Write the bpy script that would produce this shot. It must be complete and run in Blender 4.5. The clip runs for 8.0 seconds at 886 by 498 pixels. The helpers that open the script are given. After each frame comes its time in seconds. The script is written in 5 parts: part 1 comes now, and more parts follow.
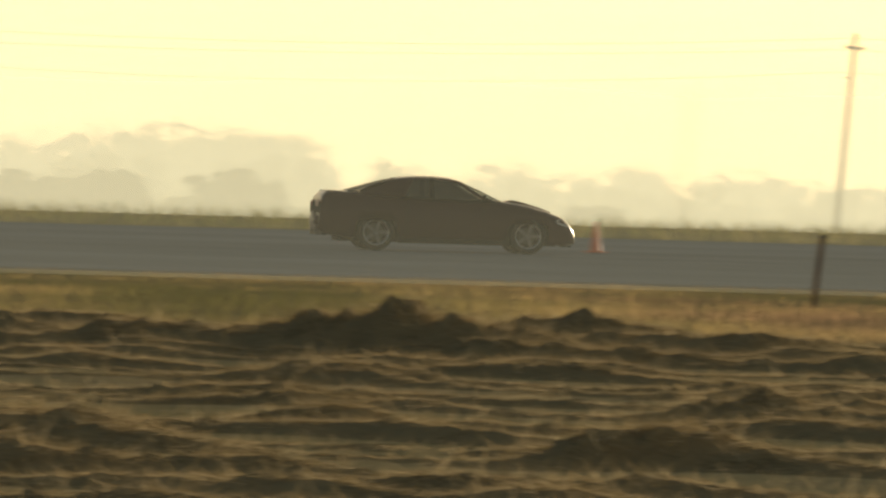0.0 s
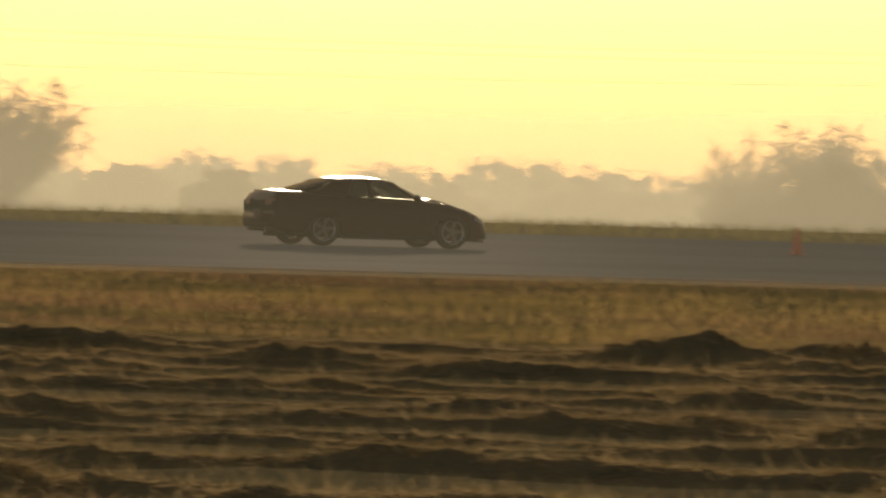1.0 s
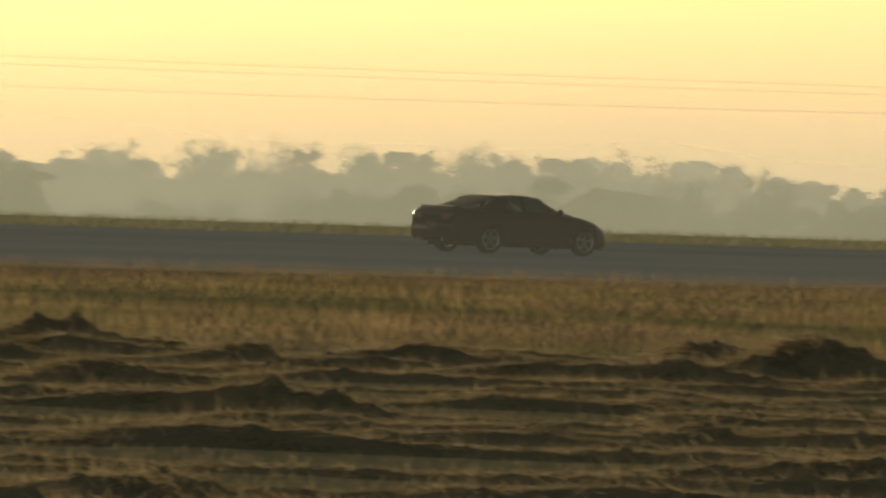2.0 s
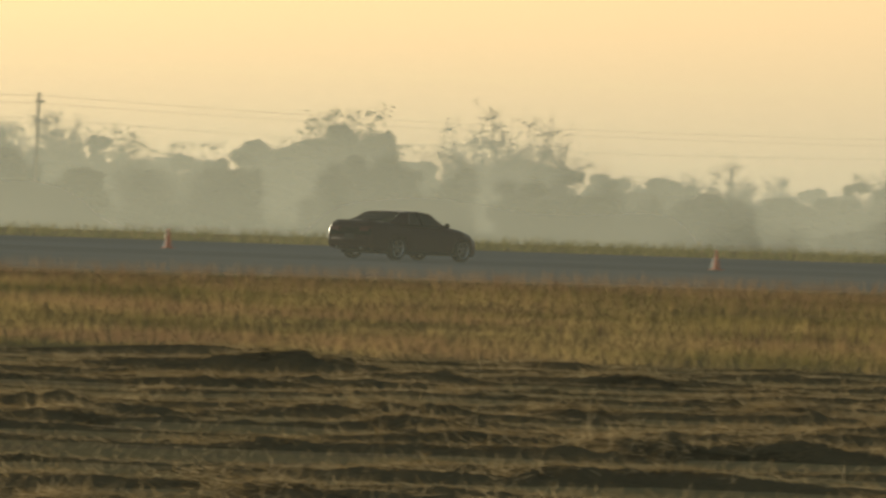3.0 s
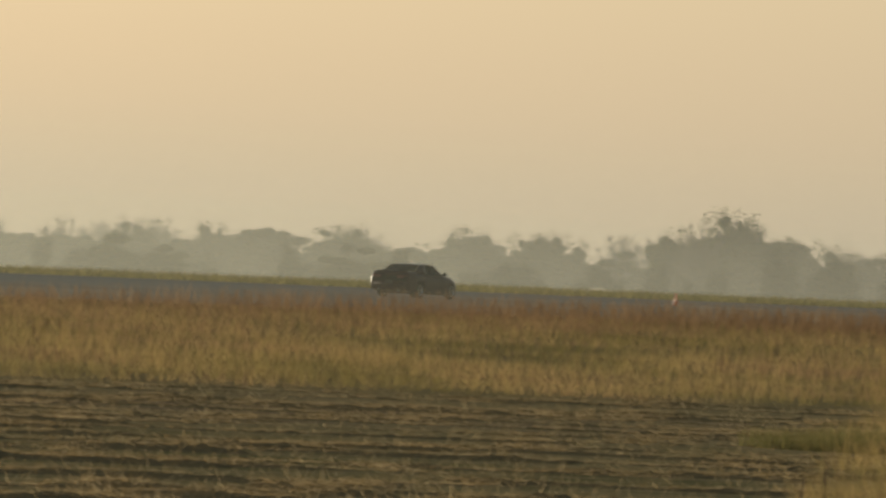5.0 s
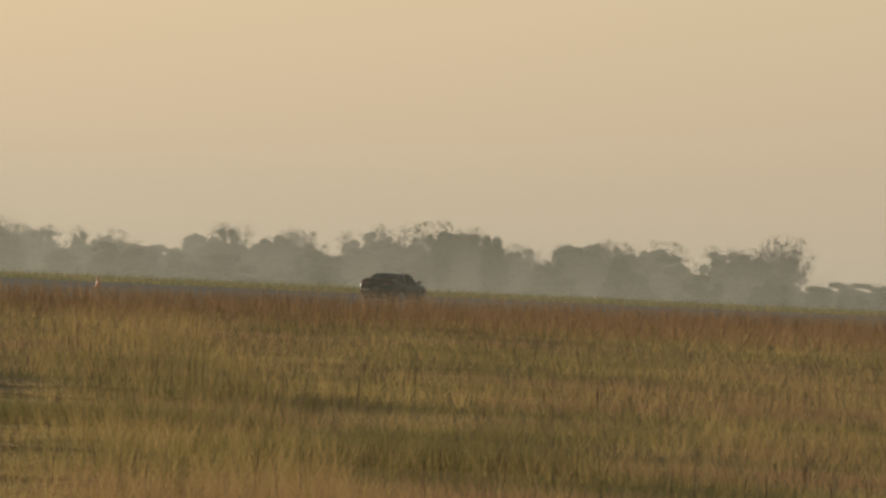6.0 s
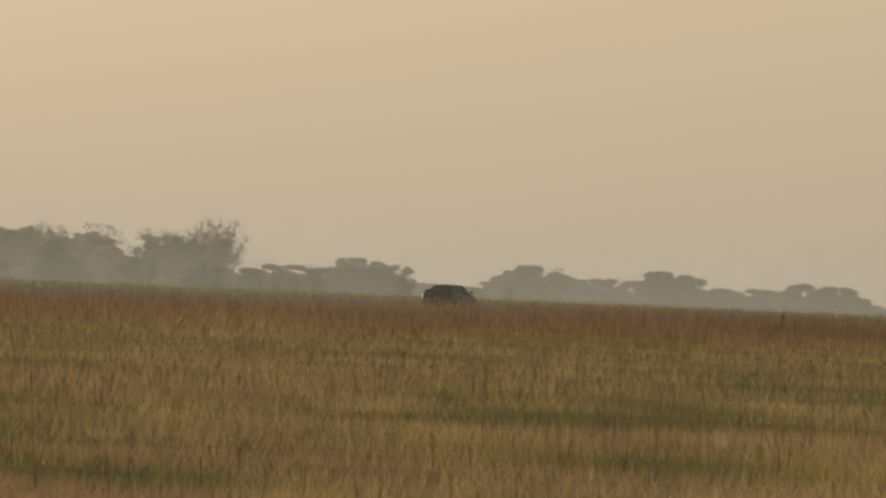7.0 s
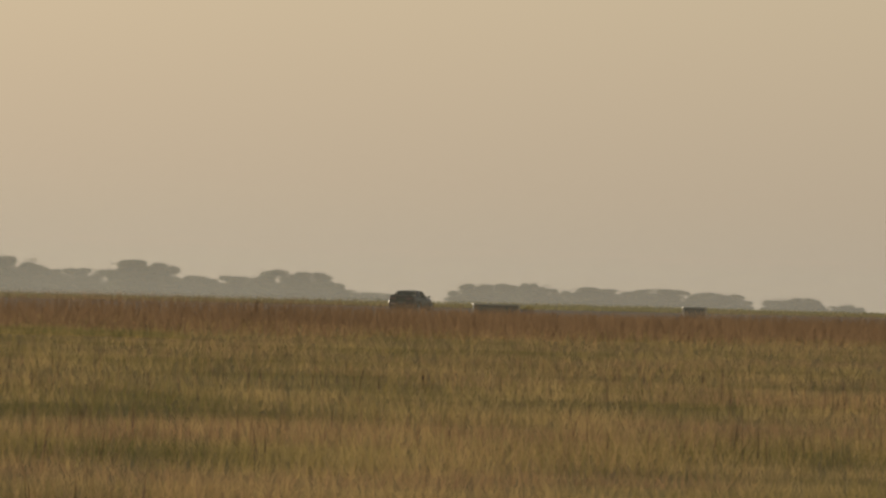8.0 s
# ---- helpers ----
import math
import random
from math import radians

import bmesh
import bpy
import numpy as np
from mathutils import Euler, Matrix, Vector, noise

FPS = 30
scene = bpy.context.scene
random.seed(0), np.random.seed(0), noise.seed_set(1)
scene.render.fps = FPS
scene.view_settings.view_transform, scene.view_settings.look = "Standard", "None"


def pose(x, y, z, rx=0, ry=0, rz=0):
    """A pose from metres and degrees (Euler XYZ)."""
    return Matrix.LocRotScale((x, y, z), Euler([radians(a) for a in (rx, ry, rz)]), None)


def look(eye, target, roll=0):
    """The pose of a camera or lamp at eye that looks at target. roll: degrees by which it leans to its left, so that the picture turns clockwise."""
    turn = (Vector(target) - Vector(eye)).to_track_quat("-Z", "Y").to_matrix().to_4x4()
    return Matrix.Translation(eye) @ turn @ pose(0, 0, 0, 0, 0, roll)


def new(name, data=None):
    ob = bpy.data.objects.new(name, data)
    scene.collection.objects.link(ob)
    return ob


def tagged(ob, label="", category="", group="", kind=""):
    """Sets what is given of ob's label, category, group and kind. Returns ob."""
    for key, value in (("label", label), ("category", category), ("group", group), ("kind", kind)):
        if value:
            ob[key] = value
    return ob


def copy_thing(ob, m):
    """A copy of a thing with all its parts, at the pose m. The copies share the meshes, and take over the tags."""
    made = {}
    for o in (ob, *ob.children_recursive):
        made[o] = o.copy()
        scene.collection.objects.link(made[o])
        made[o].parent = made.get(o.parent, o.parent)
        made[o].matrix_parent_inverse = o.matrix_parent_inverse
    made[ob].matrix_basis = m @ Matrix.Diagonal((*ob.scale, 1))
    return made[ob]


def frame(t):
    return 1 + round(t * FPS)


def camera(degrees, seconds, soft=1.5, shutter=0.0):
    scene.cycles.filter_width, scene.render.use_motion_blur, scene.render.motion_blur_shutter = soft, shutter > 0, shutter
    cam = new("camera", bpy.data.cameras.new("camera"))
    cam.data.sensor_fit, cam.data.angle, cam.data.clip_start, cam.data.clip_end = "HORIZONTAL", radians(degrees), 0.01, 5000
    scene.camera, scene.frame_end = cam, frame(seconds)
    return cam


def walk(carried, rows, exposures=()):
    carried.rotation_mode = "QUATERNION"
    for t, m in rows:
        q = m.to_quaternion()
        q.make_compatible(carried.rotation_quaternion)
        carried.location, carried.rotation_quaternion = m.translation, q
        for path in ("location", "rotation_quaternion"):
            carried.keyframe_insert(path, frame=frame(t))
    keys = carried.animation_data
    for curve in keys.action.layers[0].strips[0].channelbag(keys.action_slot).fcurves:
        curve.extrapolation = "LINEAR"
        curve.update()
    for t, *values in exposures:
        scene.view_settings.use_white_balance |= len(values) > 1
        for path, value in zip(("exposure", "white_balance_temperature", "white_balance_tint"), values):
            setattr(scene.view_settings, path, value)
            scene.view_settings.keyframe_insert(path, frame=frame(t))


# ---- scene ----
# camera and its path
LENS = 4.725
EYE = (0.0, 0.0, 2.12)
cam = camera(LENS, 8.0, soft=2.5, shutter=0.08)


def aim(yaw, pitch, roll):
    """Pose of the camera: yaw to the right of the crossing line, pitch up, picture turned clockwise by roll."""
    a, p = radians(yaw), radians(pitch)
    way = Vector((math.sin(a) * math.cos(p), math.cos(a) * math.cos(p), math.sin(p)))
    return look(EYE, Vector(EYE) + way * 100.0, roll)


PATH = [
    (0.0, 6.843, -0.564, 1.65),
    (0.1, 8.666, -0.564, 1.67),
    (0.2, 10.486, -0.564, 1.68),
    (0.3, 12.293, -0.564, 1.69),
    (0.4, 14.083, -0.565, 1.71),
    (0.5, 15.873, -0.565, 1.73),
    (0.6, 17.575, -0.558, 1.74),
    (0.7, 19.240, -0.552, 1.75),
    (0.8, 20.966, -0.546, 1.77),
    (0.9, 22.813, -0.540, 1.79),
    (1.0, 24.442, -0.533, 1.80),
    (1.1, 25.999, -0.524, 1.82),
    (1.2, 27.424, -0.516, 1.85),
    (1.5, 31.657, -0.489, 1.92),
    (1.8, 35.569, -0.462, 1.98),
    (2.1, 39.264, -0.435, 2.05),
    (2.3, 41.657, -0.417, 2.10),
    (2.4, 43.124, -0.408, 2.12),
    (2.5, 44.325, -0.399, 2.14),
    (2.6, 45.441, -0.382, 2.16),
    (2.7, 46.641, -0.364, 2.19),
    (2.8, 47.781, -0.347, 2.21),
    (2.9, 48.679, -0.330, 2.23),
    (3.0, 49.541, -0.313, 2.25),
    (3.1, 50.310, -0.286, 2.27),
    (3.2, 50.885, -0.259, 2.30),
    (3.3, 51.484, -0.233, 2.33),
    (3.4, 51.999, -0.206, 2.35),
    (3.5, 52.698, -0.179, 2.38),
    (3.6, 53.815, -0.154, 2.40),
    (3.7, 54.875, -0.129, 2.42),
    (3.8, 55.567, -0.104, 2.45),
    (3.9, 56.062, -0.078, 2.48),
    (4.0, 56.573, -0.053, 2.50),
    (4.1, 57.073, -0.047, 2.53),
    (4.2, 57.578, -0.042, 2.55),
    (4.5, 59.753, -0.024, 2.63),
    (4.8, 61.897, -0.007, 2.71),
    (5.1, 63.886, 0.010, 2.79),
    (5.3, 65.064, 0.021, 2.85),
    (5.5, 65.807, 0.033, 2.90),
    (5.7, 66.585, 0.049, 2.94),
    (5.9, 67.363, 0.065, 2.98),
    (6.0, 67.683, 0.073, 3.00),
    (6.5, 69.151, 0.087, 2.90),
    (7.0, 70.706, 0.129, 2.80),
    (7.5, 72.063, 0.139, 2.30),
    (8.0, 73.518, 0.175, 1.80),
]
walk(cam, [(t, aim(y, p, r)) for t, y, p, r in PATH],
     exposures=[(0.0, 0.2, 6500, 7), (0.5, -0.03, 7100, 11), (0.8, -0.26, 7400, 15), (1.2, -0.5, 7500, 18), (2.3, -0.42, 6150, 2), (3.5, -0.09, 6120, 3), (4.2, -0.1, 6100, 4), (5.3, -0.04, 6200, 8), (8.0, -0.06, 6150, 12)])

# light: a low hazy sun ahead of the camera, and its sky
SUN_AZ, SUN_EL = 24.0, 6.0
world = bpy.data.worlds.new("world")
scene.world = world
world.use_nodes = True
wn, wl = world.node_tree.nodes, world.node_tree.links
sky = wn.new("ShaderNodeTexSky")
sky.sky_type = "NISHITA"
sky.sun_disc = False
sky.sun_elevation = radians(SUN_EL)
sky.sun_rotation = radians(SUN_AZ)
sky.altitude, sky.air_density, sky.dust_density, sky.ozone_density = 20, 1.0, 2.5, 1.0
# the glow of thick haze, stronger on the sun's side, over the clear sky's own light
SUN_WAY = Vector((math.sin(radians(SUN_AZ)) * math.cos(radians(SUN_EL)), math.cos(radians(SUN_AZ)) * math.cos(radians(SUN_EL)), math.sin(radians(SUN_EL))))
coords, towards, glow = wn.new("ShaderNodeTexCoord"), wn.new("ShaderNodeVectorMath"), wn.new("ShaderNodeMapRange")
towards.operation = "DOT_PRODUCT"
towards.inputs[1].default_value = SUN_WAY
wl.new(coords.outputs["Generated"], towards.inputs[0])
glow.inputs["From Min"].default_value, glow.inputs["From Max"].default_value = -0.1, 1.0
glow.inputs["To Min"].default_value, glow.inputs["To Max"].default_value = 0.05, 0.55
wl.new(towards.outputs["Value"], glow.inputs["Value"])
# haze is thickest near the horizon
height, thick, veil = wn.new("ShaderNodeSeparateXYZ"), wn.new("ShaderNodeMapRange"), wn.new("ShaderNodeMath")
wl.new(coords.outputs["Generated"], height.inputs[0])
thick.interpolation_type = "SMOOTHSTEP"
thick.inputs["From Min"].default_value, thick.inputs["From Max"].default_value = 0.05, 0.6
thick.inputs["To Min"].default_value, thick.inputs["To Max"].default_value = 1.0, 0.15
wl.new(height.outputs[2], thick.inputs["Value"])
veil.operation = "MULTIPLY"
wl.new(glow.outputs[0], veil.inputs[0])
wl.new(thick.outputs[0], veil.inputs[1])
haze = wn.new("ShaderNodeBackground")
haze.inputs[0].default_value = (1.0, 0.87, 0.66, 1)
wl.new(veil.outputs[0], haze.inputs[1])
both = wn.new("ShaderNodeAddShader")
wl.new(sky.outputs[0], wn["Background"].inputs[0])
wl.new(wn["Background"].outputs[0], both.inputs[0])
wl.new(haze.outputs[0], both.inputs[1])
wl.new(both.outputs[0], wn["World Output"].inputs[0])
wn["Background"].inputs[1].default_value = 0.085
lamp = bpy.data.lights.new("sun", "SUN")
lamp.energy, lamp.angle, lamp.color = 5.0, radians(2.5), (1.0, 0.84, 0.60)
sun = new("sun", lamp)
sun.matrix_world = look(SUN_WAY * 200, (0, 0, 0))


# ---- materials ----
def material(name):
    m = bpy.data.materials.new(name)
    m.use_nodes = True
    return m, m.node_tree.nodes, m.node_tree.links, m.node_tree.nodes["Principled BSDF"]


def ramp(n, stops):
    r = n.new("ShaderNodeValToRGB")
    while len(r.color_ramp.elements) < len(stops):
        r.color_ramp.elements.new(0.5)
    for e, (p, c) in zip(r.color_ramp.elements, stops):
        e.position, e.color = p, (*c, 1)
    return r


def noise_at(n, l, scale, detail=4.0, stretch=(1, 1, 1)):
    g = n.new("ShaderNodeNewGeometry")
    v = n.new("ShaderNodeVectorMath")
    v.operation = "MULTIPLY"
    v.inputs[1].default_value = stretch
    t = n.new("ShaderNodeTexNoise")
    t.inputs["Scale"].default_value, t.inputs["Detail"].default_value = scale, detail
    l.new(g.outputs["Position"], v.inputs[0])
    l.new(v.outputs[0], t.inputs["Vector"])
    return t


def surface(name, stops, scale, rough=0.8, metal=0.0, bump=0.0, fine=12.0, stretch=(1, 1, 1), coat=0.0, matte=False, sheen=0.0):
    """A surface with colour varied at two scales and fine relief."""
    m, n, l, b = material(name)
    big, small = noise_at(n, l, scale, 4, stretch), noise_at(n, l, scale * fine, 3, stretch)
    mix = n.new("ShaderNodeMix")
    mix.inputs[0].default_value = 0.4
    l.new(big.outputs["Fac"], mix.inputs[2])
    l.new(small.outputs["Fac"], mix.inputs[3])
    r = ramp(n, stops)
    l.new(mix.outputs[0], r.inputs[0])
    l.new(r.outputs[0], b.inputs["Base Color"])
    b.inputs["Roughness"].default_value, b.inputs["Metallic"].default_value = rough, metal
    b.inputs["Coat Weight"].default_value = coat
    if bump:
        k = n.new("ShaderNodeBump")
        k.inputs["Strength"].default_value = bump
        l.new(small.outputs["Fac"], k.inputs["Height"])
        l.new(k.outputs[0], b.inputs["Normal"])
    if matte:
        d = n.new("ShaderNodeBsdfDiffuse")
        d.inputs["Roughness"].default_value = 0.9
        l.new(r.outputs[0], d.inputs[0])
        if bump:
            l.new(k.outputs[0], d.inputs["Normal"])
        n.remove(b)
        gl, mx = n.new("ShaderNodeBsdfGlossy"), n.new("ShaderNodeMixShader")
        gl.inputs["Roughness"].default_value, mx.inputs[0].default_value = 0.4, sheen
        l.new(d.outputs[0], mx.inputs[1])
        l.new(gl.outputs[0], mx.inputs[2])
        l.new(mx.outputs[0], n["Material Output"].inputs[0])
    return m


def leafy(name, stops, scale, through_light=0.4, vary=0.35, canopy=0.0):
    """Thin plant matter: part of the light passes through it; colour by patch and by piece."""
    m, n, l, b = material(name)
    n.remove(b)
    big = noise_at(n, l, scale, 3)
    g = n.new("ShaderNodeNewGeometry")
    mix = n.new("ShaderNodeMix")
    mix.inputs[0].default_value = vary
    l.new(big.outputs["Fac"], mix.inputs[2])
    l.new(g.outputs["Random Per Island"], mix.inputs[3])
    r = ramp(n, stops)
    l.new(mix.outputs[0], r.inputs[0])
    d, t, s = n.new("ShaderNodeBsdfDiffuse"), n.new("ShaderNodeBsdfTranslucent"), n.new("ShaderNodeMixShader")
    s.inputs[0].default_value = through_light
    l.new(r.outputs[0], d.inputs[0])
    l.new(r.outputs[0], t.inputs[0])
    if canopy:
        # blades bend many ways: their light evens out towards that of the whole sward
        add, unit = n.new("ShaderNodeVectorMath"), n.new("ShaderNodeVectorMath")
        add.operation, unit.operation = "ADD", "NORMALIZE"
        add.inputs[1].default_value = (0.0, 0.0, canopy)
        l.new(g.outputs["Normal"], add.inputs[0])
        l.new(add.outputs[0], unit.inputs[0])
        l.new(unit.outputs[0], d.inputs["Normal"])
        l.new(unit.outputs[0], t.inputs["Normal"])
        # stems and folded blades also show a face square to the first
        square = n.new("ShaderNodeVectorMath")
        square.operation = "CROSS_PRODUCT"
        square.inputs[1].default_value = (0.0, 0.0, 1.0)
        l.new(g.outputs["Normal"], square.inputs[0])
        d2, t2, s2, even = n.new("ShaderNodeBsdfDiffuse"), n.new("ShaderNodeBsdfTranslucent"), n.new("ShaderNodeMixShader"), n.new("ShaderNodeMixShader")
        s2.inputs[0].default_value = even.inputs[0].default_value = 0.5
        for sh in (d2, t2):
            l.new(r.outputs[0], sh.inputs[0])
            l.new(square.outputs[0], sh.inputs["Normal"])
        l.new(d2.outputs[0], s2.inputs[1])
        l.new(t2.outputs[0], s2.inputs[2])
        l.new(d.outputs[0], s.inputs[1])
        l.new(t.outputs[0], s.inputs[2])
        l.new(s.outputs[0], even.inputs[1])
        l.new(s2.outputs[0], even.inputs[2])
        l.new(even.outputs[0], n["Material Output"].inputs[0])
        return m
    l.new(d.outputs[0], s.inputs[1])
    l.new(t.outputs[0], s.inputs[2])
    l.new(s.outputs[0], n["Material Output"].inputs[0])
    return m


def mist(name, most, top):
    """Sheet material standing in for sunlit mist: densest at the ground, gone at the height top."""
    m, n, l, b = material(name)
    n.remove(b)
    g = n.new("ShaderNodeNewGeometry")
    sep = n.new("ShaderNodeSeparateXYZ")
    l.new(g.outputs["Position"], sep.inputs[0])
    mr = n.new("ShaderNodeMapRange")
    mr.interpolation_type = "SMOOTHSTEP"
    mr.inputs["From Min"].default_value, mr.inputs["From Max"].default_value = -2.0, top
    mr.inputs["To Min"].default_value, mr.inputs["To Max"].default_value = 1.0, 0.0
    l.new(sep.outputs[2], mr.inputs["Value"])
    patch = noise_at(n, l, 0.02, 2, (1, 1, 3))
    pr = n.new("ShaderNodeMapRange")
    pr.inputs["To Min"].default_value, pr.inputs["To Max"].default_value = 0.75 * most, 1.25 * most
    l.new(patch.outputs["Fac"], pr.inputs["Value"])
    mul = n.new("ShaderNodeMath")
    mul.operation = "MULTIPLY"
    fall = n.new("ShaderNodeMath")
    fall.operation = "POWER"
    fall.inputs[1].default_value = 1.6
    l.new(mr.outputs[0], fall.inputs[0])
    l.new(fall.outputs[0], mul.inputs[0])
    # haze opacity lowered along the field, away from the sun
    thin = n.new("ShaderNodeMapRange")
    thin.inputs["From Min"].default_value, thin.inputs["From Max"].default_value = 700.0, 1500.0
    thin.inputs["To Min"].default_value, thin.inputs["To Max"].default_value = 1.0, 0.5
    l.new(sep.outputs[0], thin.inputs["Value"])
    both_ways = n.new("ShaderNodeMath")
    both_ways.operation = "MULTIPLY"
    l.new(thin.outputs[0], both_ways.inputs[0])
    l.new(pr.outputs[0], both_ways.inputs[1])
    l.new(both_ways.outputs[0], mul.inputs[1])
    tr, tl, df = n.new("ShaderNodeBsdfTransparent"), n.new("ShaderNodeBsdfTranslucent"), n.new("ShaderNodeBsdfDiffuse")
    # sunlit haze put into the colour: whitest towards the sunrise, greyer along the field
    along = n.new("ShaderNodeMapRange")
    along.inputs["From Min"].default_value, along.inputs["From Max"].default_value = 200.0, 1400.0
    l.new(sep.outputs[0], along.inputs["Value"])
    sunward_tone = ramp(n, [(0.0, (0.80, 0.84, 0.74)), (0.4, (0.57, 0.595, 0.54)), (1.0, (0.33, 0.34, 0.345))])
    l.new(along.outputs[0], sunward_tone.inputs[0])
    l.new(sunward_tone.outputs[0], tl.inputs[0])
    l.new(sunward_tone.outputs[0], df.inputs[0])
    half, s = n.new("ShaderNodeMixShader"), n.new("ShaderNodeMixShader")
    half.inputs[0].default_value = 0.3
    l.new(tl.outputs[0], half.inputs[1])
    l.new(df.outputs[0], half.inputs[2])
    l.new(mul.outputs[0], s.inputs[0])
    l.new(tr.outputs[0], s.inputs[1])
    l.new(half.outputs[0], s.inputs[2])
    l.new(s.outputs[0], n["Material Output"].inputs[0])
    return m


def plain(name, color, rough=0.5, metal=0.0, coat=0.0):
    m, n, l, b = material(name)
    b.inputs["Base Color"].default_value = (*color, 1)
    b.inputs["Roughness"].default_value, b.inputs["Metallic"].default_value, b.inputs["Coat Weight"].default_value = rough, metal, coat
    return m


def tinted_glass(name, tint, gloss=0.12):
    m, n, l, b = material(name)
    n.remove(b)
    tr, gl, s = n.new("ShaderNodeBsdfTransparent"), n.new("ShaderNodeBsdfGlossy"), n.new("ShaderNodeMixShader")
    tr.inputs[0].default_value = (*tint, 1)
    gl.inputs["Roughness"].default_value = 0.03
    s.inputs[0].default_value = gloss
    l.new(tr.outputs[0], s.inputs[1])
    l.new(gl.outputs[0], s.inputs[2])
    l.new(s.outputs[0], n["Material Output"].inputs[0])
    return m


SOIL = surface("stubble", [(0.36, (0.28, 0.235, 0.11)), (0.44, (0.42, 0.32, 0.155)), (0.54, (0.48, 0.36, 0.18)), (0.64, (0.36, 0.255, 0.15))], 0.07, 0.9, bump=0.2, fine=22, stretch=(0.4, 1, 1), matte=True)
HAY = surface("hay", [(0.32, (0.14, 0.104, 0.056)), (0.5, (0.31, 0.23, 0.122)), (0.68, (0.22, 0.166, 0.09))], 0.9, 0.85, bump=1.0, fine=24, matte=True)
STRAW = leafy("straw", [(0.25, (0.18, 0.135, 0.066)), (0.5, (0.36, 0.27, 0.135)), (0.75, (0.64, 0.51, 0.31))], 0.3, 0.45, 0.6)
GRASS = leafy("dry_grass", [(0.40, (0.165, 0.155, 0.058)), (0.47, (0.42, 0.33, 0.13)), (0.53, (0.68, 0.49, 0.22)), (0.60, (0.42, 0.265, 0.15))], 0.11, 0.5, 0.05, 0.6)
VERGE = leafy("verge_grass", [(0.3, (0.10, 0.105, 0.04)), (0.55, (0.20, 0.18, 0.075)), (0.75, (0.30, 0.24, 0.11))], 0.06, 0.45, 0.35)
REDGRASS = leafy("reddish_grass", [(0.3, (0.205, 0.14, 0.085)), (0.55, (0.305, 0.203, 0.12)), (0.75, (0.41, 0.28, 0.16))], 0.05, 0.45, 0.06, 0.4)
SEED = leafy("seed_stalk", [(0.3, (0.075, 0.05, 0.05)), (0.7, (0.13, 0.085, 0.075))], 0.5, 0.15)
SHRUB = leafy("shrub_leaves", [(0.3, (0.08, 0.09, 0.04)), (0.6, (0.13, 0.13, 0.06)), (0.8, (0.18, 0.15, 0.08))], 0.8, 0.4, 0.5)
ASPHALT = surface("asphalt", [(0.3, (0.24, 0.217, 0.195)), (0.55, (0.33, 0.30, 0.268)), (0.75, (0.40, 0.365, 0.33))], 0.06, 0.95, bump=0.15, fine=40, stretch=(0.25, 1, 1), matte=True, sheen=0.001)
BARK = surface("bark", [(0.3, (0.06, 0.05, 0.04)), (0.7, (0.14, 0.12, 0.10))], 1.2, 0.9, bump=0.5, fine=8)
LEAF = leafy("leaves", [(0.3, (0.035, 0.05, 0.018)), (0.6, (0.07, 0.085, 0.03)), (0.8, (0.11, 0.10, 0.05))], 0.05, 0.25)
POLEWOOD = surface("pole_wood", [(0.3, (0.10, 0.075, 0.05)), (0.7, (0.22, 0.17, 0.12))], 0.8, 0.85, bump=0.4, fine=10, stretch=(4, 4, 0.4))
WIRE = plain("wire", (0.05, 0.05, 0.05), 0.5, 0.6)
PAINT = surface("maroon_paint", [(0.3, (0.034, 0.011, 0.013)), (0.7, (0.046, 0.015, 0.018))], 1.5, 0.3, 0.0, coat=0.03)
PAINT.node_tree.nodes["Principled BSDF"].inputs["Specular IOR Level"].default_value = 0.13
TRIM = plain("black_trim", (0.015, 0.015, 0.015), 0.85)
TRIM.node_tree.nodes["Principled BSDF"].inputs["Specular IOR Level"].default_value = 0.08
RUBBER = surface("rubber", [(0.3, (0.012, 0.012, 0.012)), (0.7, (0.03, 0.028, 0.026))], 6.0, 0.8)
ALLOY = plain("alloy", (0.22, 0.215, 0.21), 0.42, 0.9)
BRIGHT = plain("bright_alloy", (0.7, 0.69, 0.67), 0.3, 0.9)
STEEL = plain("dark_steel", (0.12, 0.115, 0.11), 0.45, 0.9)
CLOTH = plain("seat_cloth", (0.025, 0.024, 0.024), 0.9)
GLASS = tinted_glass("car_glass", (0.11, 0.115, 0.11), 0.05)
SCREEN = tinted_glass("windscreen_glass", (0.42, 0.43, 0.42), 0.06)
LENSRED = plain("tail_lens", (0.10, 0.008, 0.008), 0.45, 0, 0.1)
LENSCLEAR = plain("head_lens", (0.62, 0.62, 0.6), 0.08, 0.3, 1.0)
CONE = surface("cone_plastic", [(0.3, (0.62, 0.10, 0.03)), (0.7, (0.75, 0.16, 0.05))], 3.0, 0.55)
BAND = plain("reflective_band", (0.62, 0.60, 0.56), 0.5)
DARKPANEL = surface("dark_panel", [(0.3, (0.035, 0.032, 0.03)), (0.7, (0.07, 0.062, 0.055))], 2.0, 0.6)
GREYMETAL = surface("grey_sheet", [(0.3, (0.28, 0.27, 0.25)), (0.7, (0.42, 0.40, 0.37))], 1.0, 0.45, 0.4)
RUST = surface("stake_steel", [(0.3, (0.13, 0.09, 0.06)), (0.7, (0.26, 0.18, 0.12))], 6.0, 0.7, 0.1)


